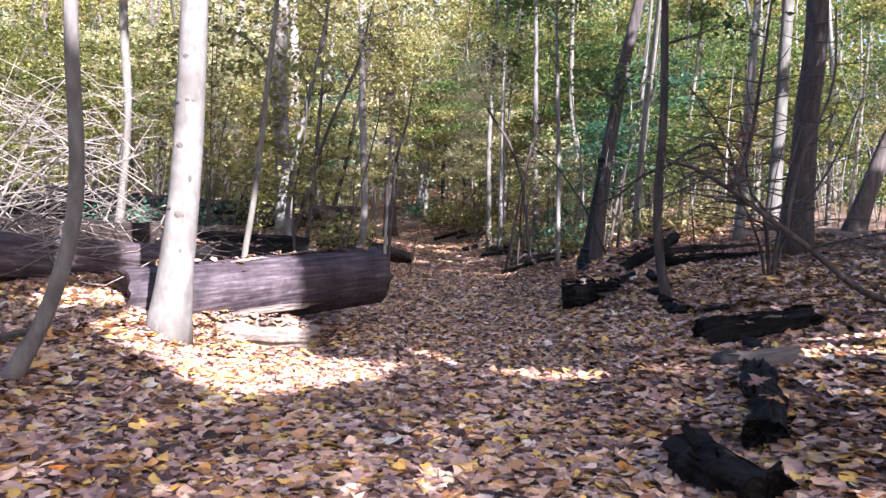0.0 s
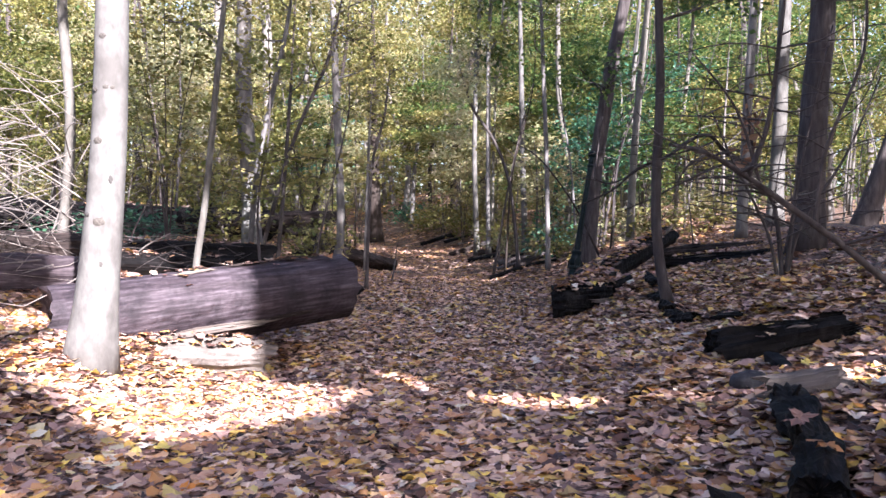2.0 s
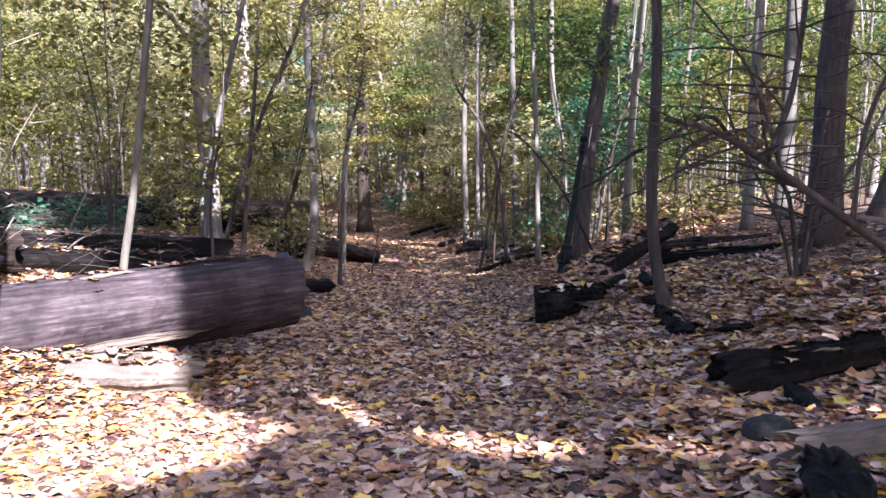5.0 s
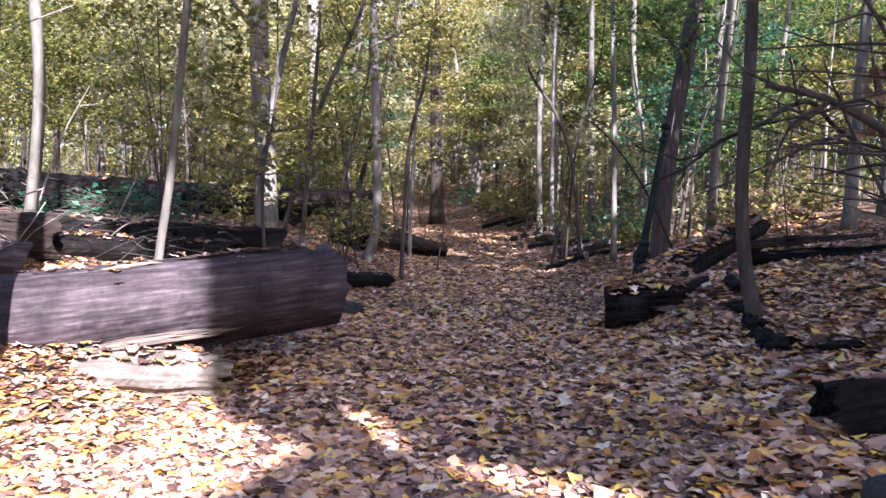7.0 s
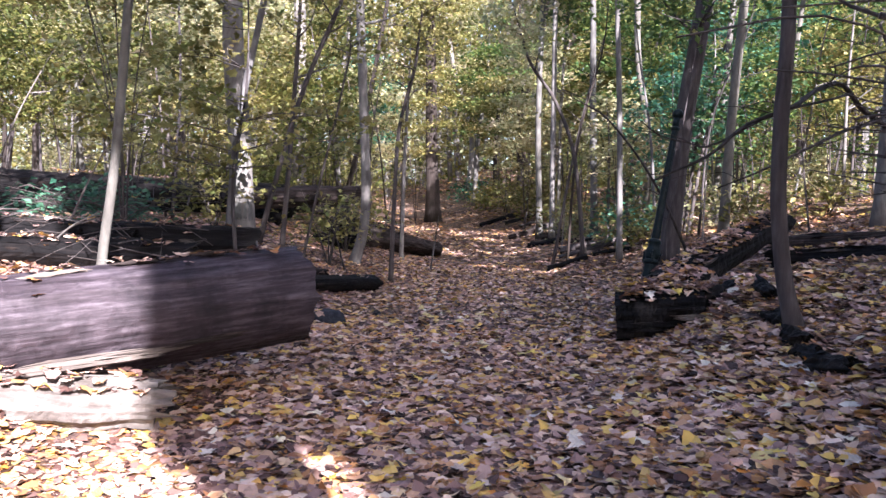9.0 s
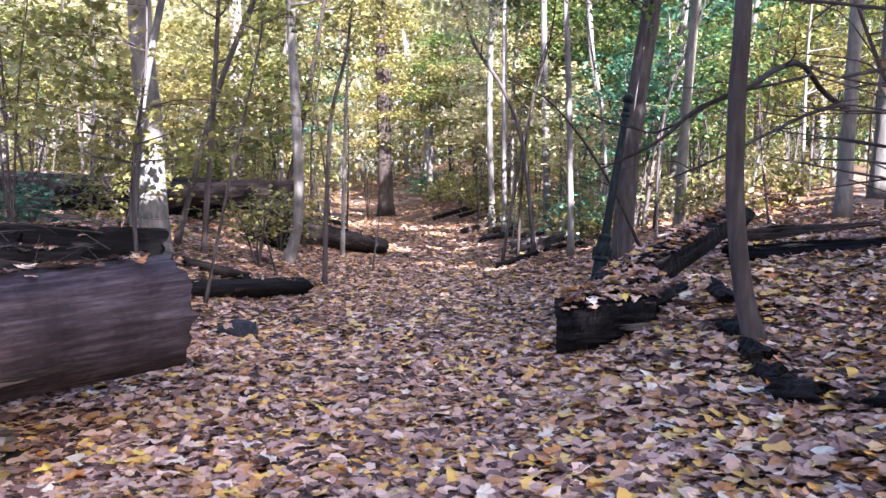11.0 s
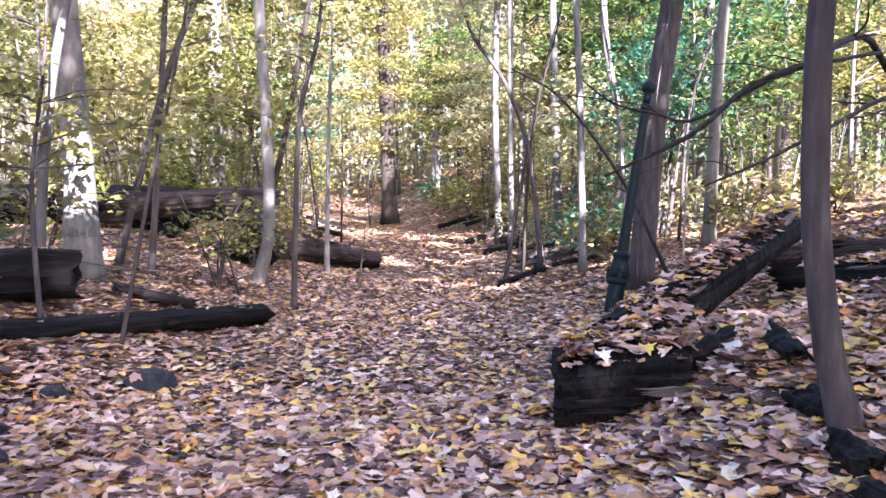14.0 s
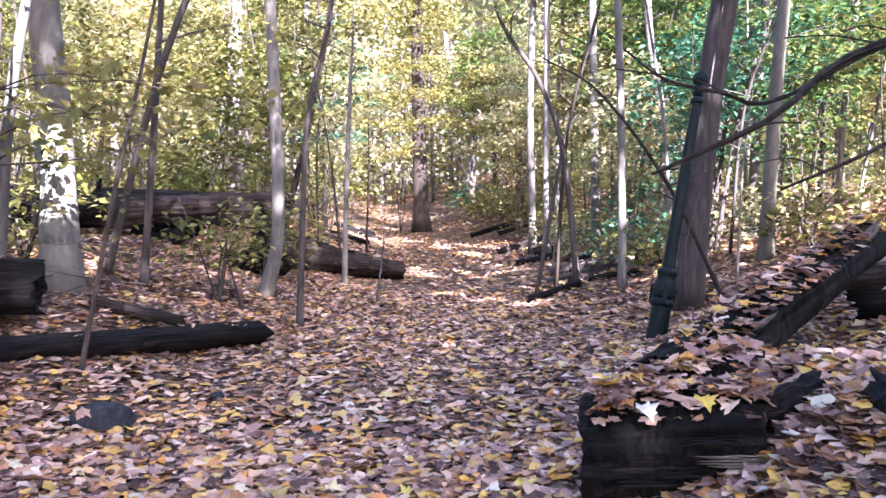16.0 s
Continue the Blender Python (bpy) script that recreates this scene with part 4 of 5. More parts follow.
# the great bare log that juts over the dip
BIG0, BIG1 = (-3.84, 9.62, 0.26), (-0.82, 11.5, 0.67)
big = log(BIG0, BIG1, 0.47, 0.41, LOGWOOD, "great barkless log jutting over a hollow, grey-brown and cracked", group="", segs=44, rings=90, rough=0.016, ridges=0.012, ragged=0.03, lumps=1.2)
for at, a_, ln, wd, mt in [(0.9, -0.55, 1.5, 0.16, SPLIT), (1.7, -0.62, 0.9, 0.12, SPLIT), (0.6, -0.8, 1.1, 0.2, SPLIT), (2.3, -0.5, 0.8, 0.07, ROT), (1.3, 1.25, 0.6, 0.1, SPLIT), (2.0, 1.4, 0.5, 0.12, ROT), (2.6, 1.5, 0.55, 0.1, ROT)]:
    s_ = part_mesh("splinter", splinter(ln, wd * 0.6, 0.04), mt, big, "pale split edge of wood")
    s_.matrix_basis = pose(at, -math.cos(a_) * 0.452, math.sin(a_) * 0.452, math.degrees(a_) - 90, 0, rng.normal(0, 1.5))
leaves_on((-3.4, 9.9, 0.32), (-0.95, 11.4, 0.65), 0.45, 0.41, 18, 0.075, 0.55)
leaves_on((-1.9, 10.85, 0.5), (-0.95, 11.4, 0.65), 0.44, 0.42, 7, 0.062, 0.5)
slab = log((-3.1, 9.86, 0.0), (-1.62, 10.42, -0.13), 0.33, 0.27, PALEWOOD, "pale broken lower part of the great log, lying in the sun", "broken_log", "", splinters=2, split=PALEWOOD, segs=40, rings=46, rough=0.12, ridges=0.03, squash=0.72, ragged=0.09)

leaves_on((-3.0, 9.9, 0.0), (-1.7, 10.4, -0.13), 0.33, 0.28, 45, 0.075, 1.1, 0.74, shift=0.55)
# logs in the hollow behind it
log((-6.4, 9.3, 0.86), (-4.2, 11.3, 0.68), 0.32, 0.34, LOGWOOD, "grey weathered log at the top of the bank", splinters=3, rough=0.07, ridges=0.03)
log((-7.2, 10.7, 1.25), (-4.6, 12.6, 1.0), 0.2, 0.26, ROT, "brown rotten log under the brush pile", splinters=2, rough=0.08, ridges=0.04)
log((-3.9, 5.9, 0.22), (-3.55, 8.9, 0.26), 0.05, 0.04, BROWN, "thin dead branch lying on the leaves", "dead_branch", segs=10, rings=20, rough=0.1, ridges=0.03)
log((-4.1, 7.2, 0.2), (-3.0, 7.5, 0.12), 0.05, 0.035, ROT, "short piece of dark dead branch", "dead_branch", segs=10, rings=16, rough=0.1, ridges=0.03)
log((-6.6, 14.1, 0.95), (-2.75, 15.9, 0.86), 0.30, 0.24, BLACK, "dark mouldering log with bits of moss", splinters=3, stubs=3, rough=0.08, ridges=0.04)
log((-5.6, 12.3, 0.86), (-3.1, 14.4, 0.72), 0.22, 0.2, BLACK, "black rotten log in the hollow", splinters=2, stubs=2, rough=0.1, ridges=0.05)
log((-7.5, 13.1, 1.1), (-4.4, 16.8, 0.95), 0.2, 0.16, ROT, "brown rotten log lying across others", splinters=2, stubs=2, rough=0.1, ridges=0.05)
leaves_on((-6.4, 14.1, 0.95), (-2.9, 15.9, 0.86), 0.30, 0.24, 60)
leaves_on((-5.5, 12.4, 0.86), (-3.2, 14.3, 0.72), 0.22, 0.2, 40)
log((-11.2, 19.6, 1.7), (-4.4, 23.0, 1.6), 0.42, 0.34, BLACK, "long dark fallen trunk at the back of the hollow", splinters=5, stubs=3, rough=0.06, ridges=0.04, rings=60)
log((-5.4, 21.7, 1.56), (-2.56, 22.9, 1.76), 0.28, 0.16, ROT, "broken upper end of the dark trunk, propped off the ground", splinters=6, rough=0.1, ridges=0.05)
log((-5.1, 22.0, 0.8), (-4.4, 22.9, 1.55), 0.34, 0.3, BLACK, "upturned rotten stump that props the fallen trunk", "rotten_stump", rough=0.12, ridges=0.06)
log((-8.2, 22.6, 1.85), (-3.6, 25.6, 1.35), 0.22, 0.16, ROT, "second old trunk lying behind the first", splinters=3, stubs=2, rough=0.08, ridges=0.04)
leaves_on((-9, 20.7, 1.7), (-3.2, 23.8, 1.6), 0.40, 0.2, 70, 0.07)
log((-3.35, 23.2, 0.98), (-1.25, 26.1, 0.36), 0.33, 0.2, ROT, "split brown log ending beside the path", splinters=8, rough=0.1, ridges=0.05)
log((-3.4, 24.3, 0.75), (-1.9, 25.2, 0.5), 0.16, 0.12, ROT, "broken piece of brown log", splinters=3, rough=0.1, ridges=0.05)
log((-3.6, 22.3, 0.68), (-2.75, 23.0, 0.66), 0.2, 0.18, BLACK, "black rotten chunk of trunk", splinters=2, rough=0.12, ridges=0.06)
leaves_on((-3.2, 23.4, 0.95), (-1.35, 26.0, 0.38), 0.32, 0.2, 40, 0.07)
sn = thing("snag", -1.95, 26.0, up(-1.95, 26.0), "pale broken stick standing in the log pile", "stick")
s_ = part_mesh("stick", splinter(0.75, 0.09, 0.06), SPLIT, sn)
s_.matrix_basis = pose(0, 0, -0.05, 0, -70, 20)
log((-3.35, 12.75, 0.52), (-1.42, 18.1, 0.17), 0.17, 0.145, BLACK, "slim black log lying at the edge of the path", splinters=3, segs=24, rings=60, rough=0.05, ridges=0.03, bend=0.07)
leaves_on((-3.2, 13.1, 0.5), (-1.5, 17.9, 0.17), 0.165, 0.14, 12, 0.055)
log((-2.9, 17.0, 0.6), (-2.1, 17.5, 0.36), 0.09, 0.07, ROT, "short rotten stub on the bank", "dead_branch", segs=12, rings=16, rough=0.12, ridges=0.05)

# the stone by the path
bm = bmesh.new()
bmesh.ops.create_icosphere(bm, subdivisions=3, radius=1)
for v in bm.verts:
    q = v.co.copy()
    v.co = Vector((q.x * 0.25, q.y * 0.2, q.z * 0.17)) * (1 + 0.18 * noise.noise(q * 1.4) + 0.06 * noise.noise(q * 4))
me = bpy.data.meshes.new("stone")
bm.to_mesh(me)
bm.free()
for f in me.polygons:
    f.use_smooth = True
stone = part_mesh("stone", me, STONE)
stone.matrix_basis = pose(-1.31, 14.5, up(-1.31, 14.5) + 0.0, 0, 0, 20)
tagged(stone, "grey half-buried stone among the fallen leaves", "stone", "stones")
for sx, sy, ss, st in [(-1.75, 13.7, 0.45, 80), (2.85, 6.75, 0.62, 10), (-0.9, 15.6, 0.3, 50)]:
    tagged(copy_thing(stone, pose(sx, sy, up(sx, sy) + 0.02, 0, 0, st) @ Matrix.Scale(ss, 4)), "small dark stone sunk in the leaves")

# the rotten end block and the long log on the bank
block = log((2.16, 13.3, 0.34), (3.05, 13.22, 0.42), 0.31, 0.30, BLACK, "charred-looking rotten end of a great log, topped with leaves", name="rotten_log", group="", segs=44, rings=44, rough=0.05, ridges=0.03, squash=0.86, boxy=0.09, ragged=0.009)
for at, yy, zz, ln, wd, tilt_, turn_, mt in [(0.5, -0.31, 0.0, 0.55, 0.06, 70, -3, SPLIT), (0.45, -0.29, 0.1, 0.5, 0.1, 40, 3, BLACK), (0.05, -0.31, -0.08, 0.6, 0.1, 80, 2, BLACK), (0.5, -0.2, 0.2, 0.6, 0.1, 25, 8, ROT)]:
    s_ = part_mesh("splinter", splinter(ln, wd, 0.05), mt, block, "broken sliver of wood")
    s_.matrix_basis = pose(at, yy, zz, tilt_, 0, turn_)
leaves_on((2.2, 13.32, 0.36), (3.1, 13.25, 0.43), 0.31, 0.30, 75, 0.08, 0.75, 0.93, shift=0.25)
log((2.95, 13.2, 0.5), (3.4, 13.4, 0.62), 0.17, 0.12, BLACK, "crumbling black heart of the rotten log", "rotten_stump", rough=0.14, ridges=0.05, segs=24, rings=20)
RL0, RL1 = (2.62, 13.8, 0.54), (4.78, 16.7, 1.4)
rlog = log(RL0, RL1, 0.22, 0.21, BLACK, "long dark log rising up the bank with a split end", group="", splinters=5, segs=32, rings=70, rough=0.06, ridges=0.03)
for k_ in range(7):
    s_ = part_mesh("splinter", splinter(rng.uniform(0.5, 0.85), 0.1, 0.05), [SPLIT, ROT][k_ % 2], rlog, "grey split end of the log")
    s_.matrix_basis = pose(2.95 + 0.07 * k_, -0.14 + 0.045 * k_, 0.1 + 0.05 * math.sin(k_ * 2.0), rng.uniform(-40, 40), -9, rng.normal(0, 4))
leaves_on(RL0, RL1, 0.22, 0.21, 115, 0.075, 1.1, shift=0.15)
leaves_on((2.4, 13.45, 0.44), (3.2, 13.9, 0.62), 0.26, 0.24, 60, 0.085, 1.1, 0.9)
log((4.6, 16.3, 0.86), (7.0, 14.5, 1.2), 0.13, 0.11, BLACK, "dark log lying along the top of the bank", splinters=3, rough=0.09, ridges=0.05)
log((4.9, 17.4, 1.0), (6.6, 16.6, 1.22), 0.15, 0.13, ROT, "brown log half buried on the bank", splinters=3, rough=0.09, ridges=0.05)
leaves_on((4.7, 16.2, 0.86), (6.9, 14.6, 1.2), 0.13, 0.11, 60)
for (ax, ay), (bx, by), ra, rb in [((3.55, 13.0), (3.6, 12.7), 0.07, 0.08), ((3.5, 12.3), (3.56, 11.95), 0.09, 0.07), ((3.42, 11.6), (3.47, 11.3), 0.07, 0.085), ((3.37, 11.15), (3.42, 10.85), 0.06, 0.08), ((3.32, 10.5), (3.46, 10.22), 0.10, 0.09), ((3.62, 9.95), (3.8, 9.7), 0.06, 0.05)]:
    log((ax, ay, up(ax, ay) + 0.03), (bx, by, up(bx, by) + 0.03), ra, rb, BLACK, "crumbling black lump of a rotted-away log", "rotten_log", "rotted log lumps", segs=18, rings=14, rough=0.14, ridges=0.07)

# nearer logs on the right-hand bank
S0, S1 = (2.95, 7.85, 0.34), (4.12, 8.0, 0.55)
log(S0, S1, 0.2, 0.19, BLACK, "short black rotten log on the bank, leaves on it", "rotten_log", "", splinters=4, segs=26, rings=30, rough=0.09, ridges=0.05)
leaves_on(S0, S1, 0.2, 0.19, 16, 0.075)
log((3.3, 7.5, 0.37), (3.25, 6.9, 0.32), 0.07, 0.05, BLACK, "dark end of a dead branch", "dead_branch", segs=12, rings=14, rough=0.12)
N0, N1 = (2.78, 5.95, 0.32), (2.3, 4.35, 0.2)
log(N0, N1, 0.105, 0.12, BLACK, "black knobbly log lying among the leaves", "rotten_log", "", splinters=2, stubs=2, segs=30, rings=36, rough=0.19, ridges=0.07, bend=0.07, lumps=4.0)
log((2.75, 6.15, 0.33), (3.2, 6.05, 0.42), 0.11, 0.12, SPLIT, "pale sawn-looking log end in the sun", "rotten_log", "", segs=24, rings=14, rough=0.05, ridges=0.03)
log((1.8, 4.3, 0.08), (2.02, 3.45, 0.08), 0.13, 0.12, BLACK, "dark mossy root stump beside the path", "rotten_stump", "", splinters=3, stubs=5, segs=24, rings=24, rough=0.16, ridges=0.07)
leaves_on(N0, N1, 0.125, 0.14, 2, 0.075)

# low dead wood along the far edges of the path
for _ in range(26):
    ly = rng.uniform(21.5, 38)
    mid_path = np.interp(ly, [20, 28, 36, 45], [0, -0.5, -2.3, -5.4])
    lx = mid_path + rng.choice([1, 1, 1, -1]) * rng.uniform(1.7, 3.2)
    if lx < 0 and ly < 27.5:
        continue
    a_, n_ = rng.uniform(-0.6, 0.6), rng.uniform(0.5, 1.5)
    ex, ey, lr = lx + n_ * math.cos(a_), ly + n_ * math.sin(a_), rng.uniform(0.06, 0.14)
    log((lx, ly, up(lx, ly) + lr * 0.5), (ex, ey, up(ex, ey) + lr * 0.6), lr, lr * 0.8, [BLACK, ROT, BROWN][rng.integers(0, 3)], "dead wood lying at the edge of the path", "dead_branch", "dead wood", segs=10, rings=10, rough=0.12, ridges=0.05)

# ---- the tilted lamp post ----
POST0, POST1 = Vector((3.04, 17.42, up(3.04, 17.42) - 0.05)), Vector((3.52, 17.95, 3.12))
post = thing("lamp_post", 0, 0, 0, "old dark green iron lamp post leaning against a tree", "lamp post")
post.matrix_basis = Matrix.Translation(POST0) @ (POST1 - POST0).to_track_quat("Z", "Y").to_matrix().to_4x4()
PL = (POST1 - POST0).length


def turned(name, rows, segs, material, parent, grooves=0.0, label=""):
    ln = np.array([(0, 0, z_) for z_, _ in rows])
    return part_mesh(name, tidy(*tube(ln, [r_ for _, r_ in rows], segs, 0.0, grooves=grooves), name, grooves == 0), material, parent, label)


turned("base", [(0, 0.108), (0.02, 0.108), (0.36, 0.1), (0.40, 0.092)], 16, IRON, post, 0.02)
turned("flange", [(0.38, 0.108), (0.40, 0.122), (0.44, 0.122), (0.46, 0.102)], 20, IRON, post)
turned("collar", [(0.46, 0.098), (0.50, 0.112), (0.58, 0.118), (0.64, 0.102), (0.70, 0.09), (0.72, 0.105), (0.76, 0.105), (0.79, 0.075)], 20, IRON, post)
turned("shaft", [(0.78, 0.068), (0.95, 0.063), (PL * 0.7, 0.055), (PL - 0.32, 0.05)], 16, IRON, post, 0.04)
turned("neck_ring", [(PL - 0.33, 0.055), (PL - 0.31, 0.069), (PL - 0.28, 0.069), (PL - 0.26, 0.053)], 16, IRON, post)
turned("neck", [(PL - 0.27, 0.05), (PL - 0.1, 0.053)], 16, IRON, post)
turned("cap", [(PL - 0.11, 0.062), (PL - 0.08, 0.086), (PL - 0.02, 0.088), (PL, 0.075), (PL + 0.03, 0.045)], 16, IRON, post)
for k_ in range(4):
    bm = bmesh.new()
    bmesh.ops.create_cone(bm, cap_ends=True, segments=6, radius1=0.026, radius2=0.022, depth=0.05)
    me = bpy.data.meshes.new("bolt")
    bm.to_mesh(me)
    bm.free()
    a_ = k_ * math.pi / 2 + 0.5
    part_mesh("bolt", me, IRON, post).matrix_basis = pose(0.118 * math.cos(a_), 0.118 * math.sin(a_), 0.55, 0, 90, math.degrees(a_))
for k_ in range(3):
    bm = bmesh.new()
    bmesh.ops.create_cube(bm, size=1)
    for v in bm.verts:
        v.co = Vector((v.co.x * 0.05, v.co.y * (0.055 if v.co.z > 0 else 0.035), v.co.z * 0.2))
    bmesh.ops.bevel(bm, geom=bm.edges[:], offset=0.01, segments=2, affect="EDGES")
    me = bpy.data.meshes.new("bracket")
    bm.to_mesh(me)
    bm.free()
    a_ = k_ * 2.1 - 1.9
    part_mesh("bracket", me, IRON, post).matrix_basis = pose(0.122 * math.cos(a_), 0.122 * math.sin(a_), 0.5, 0, 0, math.degrees(a_))
vine = thing("vine", 0, 0, 0, "thin woody vine climbing beside the lamp post", "vine")
part_mesh("stem", tidy(*tube(spline([(3.36, 17.62, 0.7), (3.36, 17.72, 1.3), (3.52, 17.78, 2.0), (3.6, 17.95, 2.9), (3.9, 18.6, 4.4)], 20), np.linspace(0.014, 0.01, 20), 6, 0.05), "stem"), BROWN, vine)

# ---- bare branches ----


def branch_thing(lines, label, material, name="dead_branch", category="branch", twigs=5, twig_len=0.5):
    ob = thing(name, 0, 0, 0, label, category, "bare branches")
    for pts, r0, r1 in lines:
        ln = spline(pts, 22)
        rr = np.linspace(r0, r1, 22)
        b_ = part_mesh("branch", tidy(*tube(ln, rr, 8, 0.05), "branch"), material, ob)
        for a_, c_ in limb_lines(ln, rr, twigs, 0.2, 0.25, twig_len):
            part_mesh("twig", tidy(*tube(a_, c_, 4, caps=False), "twig"), material, b_)
    return ob


branch_thing([([(5.6, 7.6, up(5.6, 7.6) - 0.05), (4.47, 7.3, 0.86), (3.65, 7.2, 1.38), (2.93, 7.15, 1.86), (2.58, 7.1, 2.04), (2.3, 7.1, 2.1)], 0.042, 0.012),
              ([(2.94, 7.15, 1.85), (3.11, 7.2, 2.31), (3.21, 7.25, 3.0), (3.3, 7.3, 3.8)], 0.024, 0.012),
              ([(2.6, 7.1, 2.03), (2.42, 7.1, 1.9), (2.32, 7.05, 1.65)], 0.012, 0.005),
              ([(3.5, 7.2, 1.48), (3.62, 7.3, 2.1), (3.95, 7.4, 2.9), (4.0, 7.5, 3.7)], 0.02, 0.01),
              ([(3.05, 7.18, 1.8), (2.85, 7.2, 2.4), (2.5, 7.3, 2.9)], 0.016, 0.006)],
             "dark bare fallen bough arching over the bank", BROWN, twigs=11, twig_len=1.1)
zs = up(4.95, 11.5) - 0.06
shrub = branch_thing([([(4.97, 11.5, zs), (4.85, 11.5, 1.76), (4.61, 11.5, 2.2), (4.46, 11.6, 3.3)], 0.036, 0.014), ([(5.0, 11.5, zs), (5.09, 11.45, 1.83), (5.22, 11.5, 2.58), (5.6, 11.6, 4.2)], 0.034, 0.014),
              ([(4.93, 11.55, zs), (4.7, 11.4, 1.5), (4.2, 11.3, 2.4), (3.9, 11.2, 3.0)], 0.026, 0.01), ([(5.03, 11.55, zs), (5.3, 11.7, 1.6), (5.9, 11.8, 2.5), (6.4, 11.9, 3.6)], 0.028, 0.012)],
             "bare many-stemmed shrub growing on the bank", BROWN, "shrub", "shrub", 15, 1.4)
DEADLEAF = leafy("withered_leaves", [(0, (0.13, 0.065, 0.04)), (0.6, (0.24, 0.13, 0.08)), (1, (0.30, 0.19, 0.13))], 0.25)
part_mesh("withered_leaves", foliage_mesh("withered_leaves", rng.normal(size=(46, 3)) * (0.1, 0.1, 0.28) + (4.55, 11.5, 2.75), 0.13, 1.3), DEADLEAF, shrub, "hanging bunch of withered brown leaves")
branch_thing([([(6.62, 17.6, 2.85), (6.05, 17.2, 3.1), (5.43, 16.3, 3.32), (4.6, 14.8, 3.0), (3.95, 13.5, 2.63), (3.45, 13.4, 2.42), (3.02, 13.0, 2.08), (2.62, 13.0, 1.88), (2.45, 13.0, 1.8)], 0.045, 0.008),
              ([(6.4, 17.4, 2.95), (5.4, 16.0, 2.65), (4.54, 14.6, 2.32), (3.7, 13.8, 1.95), (3.2, 13.5, 1.75)], 0.03, 0.007),
              ([(5.7, 16.7, 3.25), (4.9, 15.2, 2.95), (3.9, 14.0, 2.62), (3.1, 13.3, 2.2), (2.78, 13.0, 2.2), (2.5, 13.0, 2.27), (2.3, 13.0, 2.42)], 0.02, 0.005)],
             "long bare low boughs of the grey tree", DARK, "bough", "branch", 5, 0.7)
branch_thing([([(3.94, 18.3, up(3.94, 18.3) - 0.05), (3.27, 18.4, 1.95), (2.48, 18.4, 3.0), (1.82, 18.3, 3.39)], 0.028, 0.009)], "thin dark stem slanting over the path", DARK, "sapling", "sapling", 5, 0.7)
for sx, sy, dx, dz in [(-6.8, 15.5, 1.3, 2.6), (-5.2, 15.0, 0.9, 1.6), (-4.6, 13.6, 0.8, 0.5), (-5.0, 18.5, 0.7, 2.6), (-2.3, 19.8, -0.5, 1.3), (-1.0, 22.6, 0.2, 1.2), (4.3, 19.6, 0.15, 2.8), (2.0, 25.2, 0.1, 1.6), (6.1, 19.4, -0.3, 2.6), (7.3, 18.0, 0.4, 2.6), (-2.5, 24.6, 0.6, 2.2)]:
    z_ = up(sx, sy)
    branch_thing([([(sx, sy, z_ - 0.05), (sx + dx * 0.45, sy + rng.normal(0, 0.1), z_ + dz * 0.55), (sx + dx, sy + rng.normal(0, 0.2), z_ + dz)], 0.02, 0.006)], "thin bare sapling among dead wood", [BROWN, GREY, TWIG][rng.integers(0, 3)], "sapling", "sapling", 6, 0.7)

# the fallen treetop that carries the brush
top = thing("fallen_treetop", 0, 0, 0, "dry pale branches of a fallen treetop in the sun", "branch")
for pts in ([(-6.6, 10.9, 0.5), (-5.9, 10.7, 1.6), (-5.0, 10.5, 2.3), (-4.2, 10.3, 2.5)], [(-6.6, 10.9, 0.5), (-5.8, 10.4, 1.2), (-4.9, 10.2, 1.6), (-4.1, 10.2, 1.5)], [(-6.6, 10.9, 0.5), (-6.0, 10.9, 2.0), (-5.4, 10.8, 3.1)],
            [(-6.5, 10.8, 0.5), (-5.5, 10.0, 0.9), (-4.6, 9.9, 1.1)], [(-6.6, 10.9, 0.5), (-6.2, 10.3, 1.7), (-5.3, 9.9, 2.6), (-4.7, 9.8, 3.2)]):
    ln = spline(pts, 16)
    lr = np.linspace(0.028, 0.007, 16)
    b_ = part_mesh("branch", tidy(*tube(ln, lr, 7, 0.05), "branch"), TWIG, top)
    for ta, tb in limb_lines(ln, lr, 12, 0.2, 0.3, 1.3):
        part_mesh("twig", tidy(*tube(ta, tb, 4, caps=False), "twig"), TWIG, b_)

# the brush pile of dry twigs on the bank
brush = []
for _ in range(190):
    p = np.array([min(rng.normal(-5.2, 0.8), -4.35), rng.normal(10.5, 0.6), 0])
    p[2] = up(p[0], p[1]) + rng.uniform(0.3, 2.7)
    a_, n_ = rng.uniform(0, 6.28), rng.uniform(0.5, 1.9)
    d = np.array([math.cos(a_), math.sin(a_) * 0.7, rng.normal(0.05, 0.4)]) * n_
    mid = p + rng.normal(0, 0.1 * n_, 3)
    r_ = rng.uniform(0.004, 0.012)
    brush.append(tube(spline([p - d / 2, mid, p + d / 2], 6), np.linspace(r_, r_ * 0.3, 6), 4, caps=False))
tagged(part_mesh("brush_pile", tidy(*join(brush), "brush_pile"), TWIG), "tangled pile of dry grey twigs in the sun", "brush pile", kind="stuff")
brush = []
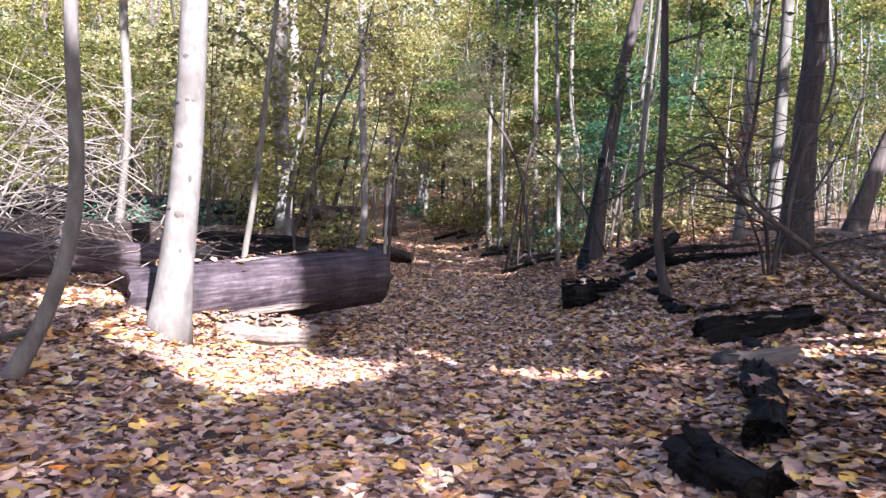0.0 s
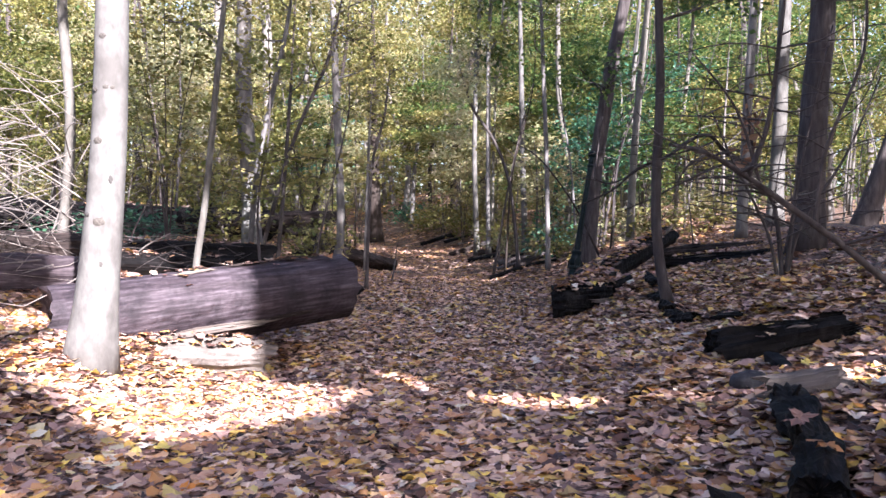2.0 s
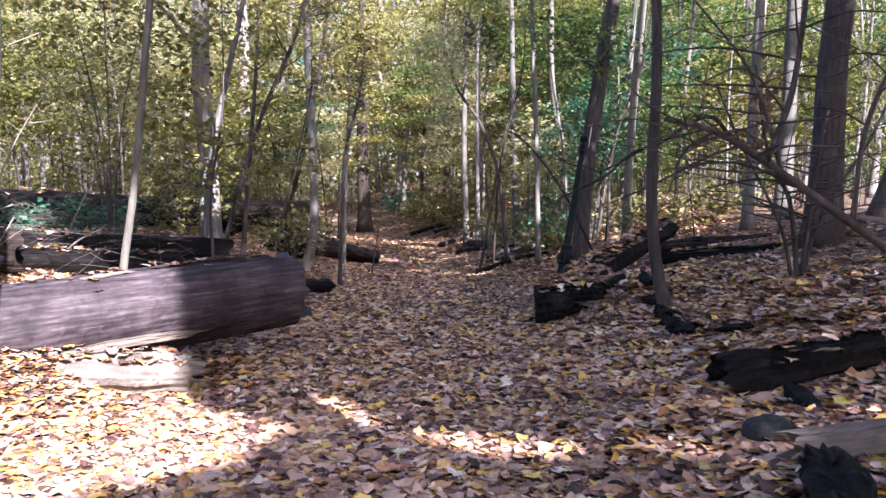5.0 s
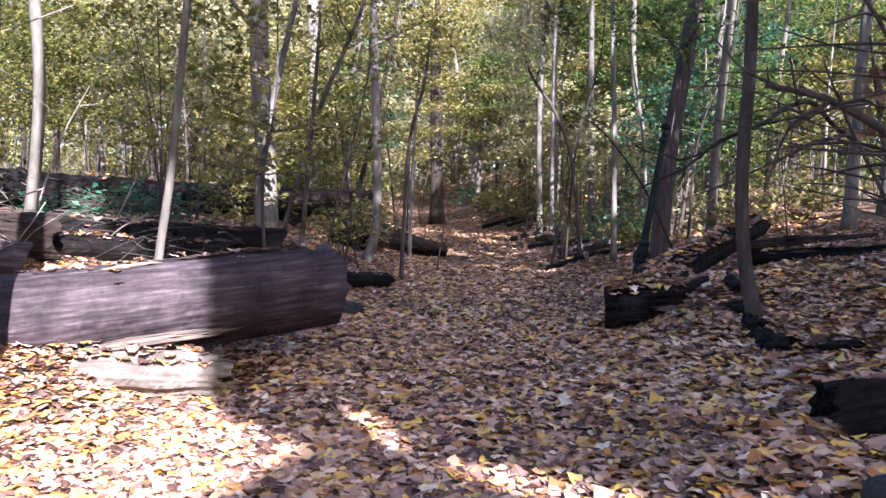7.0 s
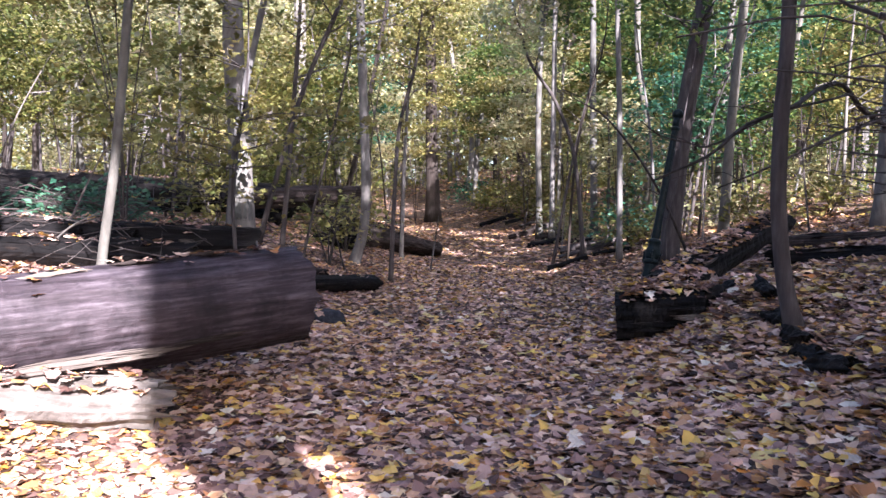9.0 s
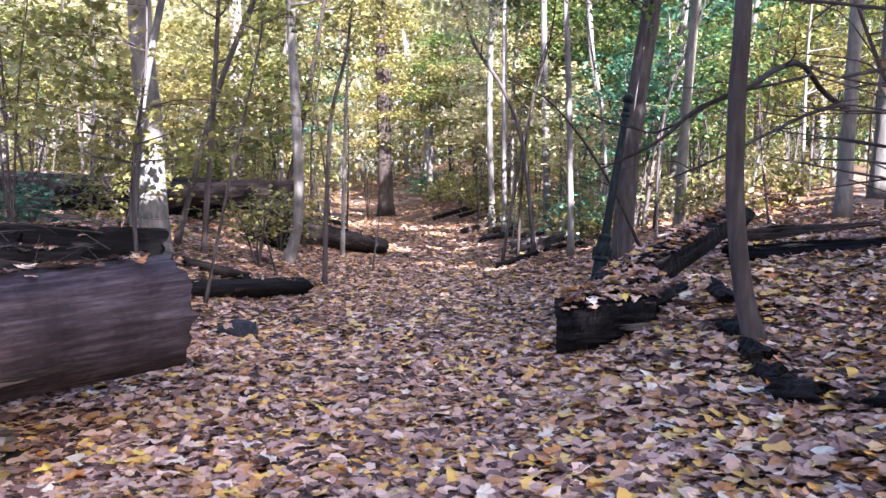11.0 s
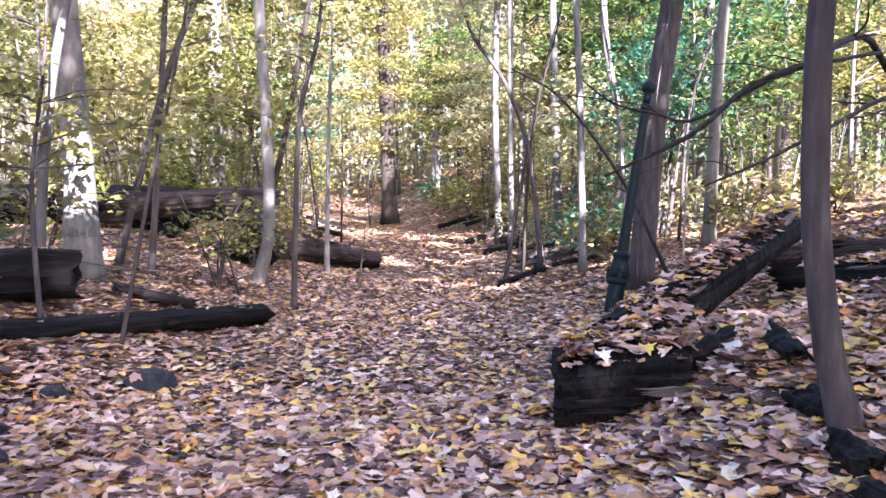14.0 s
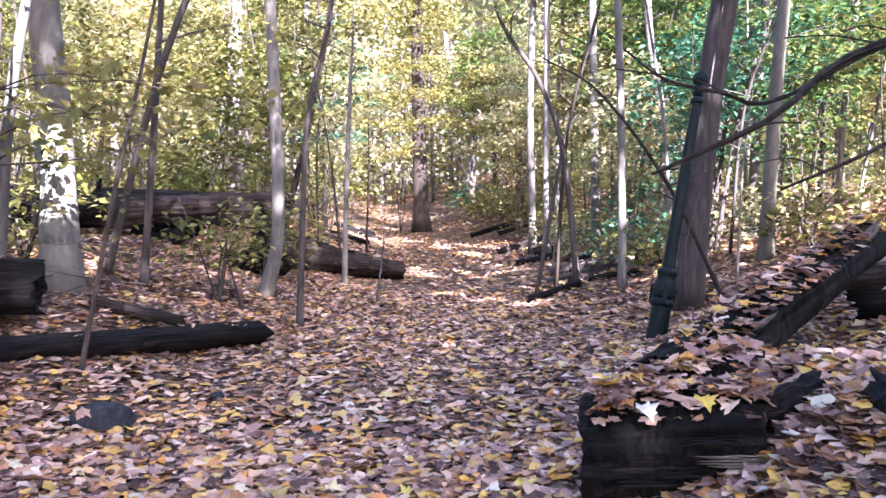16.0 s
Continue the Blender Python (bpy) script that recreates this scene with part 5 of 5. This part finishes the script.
for _ in range(150):
    p = np.array([rng.uniform(-6.8, -2.8), rng.uniform(12.5, 17.5), 0])
    p[2] = up(p[0], p[1]) + rng.uniform(0.2, 0.6)
    a_, n_ = rng.uniform(0, 6.28), rng.uniform(0.4, 1.6)
    d = np.array([math.cos(a_), math.sin(a_), rng.normal(0.05, 0.2)]) * n_
    r_ = rng.uniform(0.004, 0.011)
    brush.append(tube(spline([p - d / 2, p + rng.normal(0, 0.06 * n_, 3), p + d / 2], 6), np.linspace(r_, r_ * 0.3, 6), 4, caps=False))
tagged(part_mesh("dead_twigs", tidy(*join(brush), "dead_twigs"), BROWN), "scattered dead twigs over the dark logs", "twigs", kind="stuff")

# ---- fallen leaves ----


def scatter(x0, x1, y0, y1, per_m2, size, kind, tilt, curl, name="leaf_litter", material=M_LITTER, label="thick litter of brown, mauve and yellow maple leaves"):
    n_ = int((x1 - x0) * (y1 - y0) * per_m2)
    px, py = rng.uniform(x0, x1, n_), rng.uniform(y0, y1, n_)
    pts = np.stack([px, py, height(px, py)], -1)
    ob = part_mesh(name, fallen_mesh(name, pts, size, kind, tilt, curl), material)
    return tagged(ob, label, "leaves", kind="stuff")


scatter(-5.5, 5.5, 1.5, 14.5, 540, 0.066, "maple", 0.17, 0.27)
scatter(-6.5, 7.5, 14.5, 24, 260, 0.068, "oval", 0.17, 0.25)
scatter(-9, 11, 24, 44, 75, 0.09, "oval", 0.15, 0.2)
scatter(-9.5, -5.5, 5, 14.5, 130, 0.075, "oval", 0.2, 0.25)
scatter(5.5, 9.5, 5, 14.5, 110, 0.075, "oval", 0.2, 0.25)
scatter(-5.5, 5.5, -4, 1.5, 130, 0.075, "oval", 0.18, 0.25)
scatter(-9.5, -5.5, -4, 5, 70, 0.08, "oval", 0.18, 0.25)
scatter(5.5, 9.5, -4, 5, 70, 0.08, "oval", 0.18, 0.25)

scatter(-24, 20, 44, 70, 9, 0.16, "oval", 0.18, 0.2)
scatter(-5.6, -1.4, 4.2, 11.5, 22, 0.078, "maple", 0.2, 0.3, "yellow_leaves", M_YELLOWED, "bright yellow leaves strewn on the bank")
scatter(2.4, 5.8, 8.5, 17, 32, 0.074, "maple", 0.2, 0.3, "yellow_leaves", M_YELLOWED, "yellow and orange leaves strewn on the bank")
scatter(2.6, 4.3, 13.2, 14.9, 120, 0.075, "maple", 0.3, 0.3)
scatter(-1.4, 2.4, 3.0, 20, 9, 0.07, "maple", 0.18, 0.3, "yellow_leaves", M_YELLOWED, "few yellow leaves scattered on the path")

# single leaves that lie on top beside the path
M_LEAF, n, l, b = nodes_of("single_leaf")
oi = n.new("ShaderNodeObjectInfo")
r = ramp(n, [(0, (0.30, 0.21, 0.18)), (0.3, (0.52, 0.45, 0.40)), (0.5, (0.60, 0.54, 0.48)), (0.62, (0.60, 0.42, 0.06)), (0.8, (0.62, 0.47, 0.10)), (0.92, (0.50, 0.20, 0.04)), (1, (0.34, 0.22, 0.17))])
l.new(oi.outputs["Random"], r.inputs[0])
c = n.new("ShaderNodeTexCoord").outputs["Object"]
veins = ramp(n, [(0.3, (0.72, 0.7, 0.68)), (0.7, (1.1, 1.08, 1.05))])
l.new(noise_tex(n, l, c, 30, 4), veins.inputs[0])
l.new(mix_rgb(n, l, 1.0, r.outputs[0], veins.outputs[0], "MULTIPLY"), b.inputs["Base Color"])
b.inputs["Roughness"].default_value = 0.5
shapes = [fallen_mesh("fallen_leaf", np.zeros((1, 3)), 0.088, "lobed", 0.12, 0.3) for _ in range(8)]
for _ in range(300):
    fy = rng.uniform(4.5, 16)
    fx = rng.uniform(-2.6, 3.6)
    lf = part_mesh("fallen_leaf", shapes[rng.integers(0, 8)], M_LEAF, ground)
    lf.matrix_basis = pose(fx, fy, up(fx, fy) + 0.022, rng.normal(0, 8), rng.normal(0, 8), rng.uniform(0, 360)) @ Matrix.Scale(rng.uniform(0.75, 1.2), 4)
# one on the stone, and pale ones on the rotten block
for fx, fy, fz, rx in [(-1.38, 14.34, up(-1.31, 14.5) + 0.12, 48), (2.72, 12.93, 0.2, 70), (2.45, 13.0, 0.62, 25), (2.75, 13.08, 0.66, 20)]:
    lf = part_mesh("fallen_leaf", shapes[rng.integers(0, 8)], M_LEAF, ground)
    lf.matrix_basis = pose(fx, fy, fz, rx, 0, rng.uniform(-30, 30))
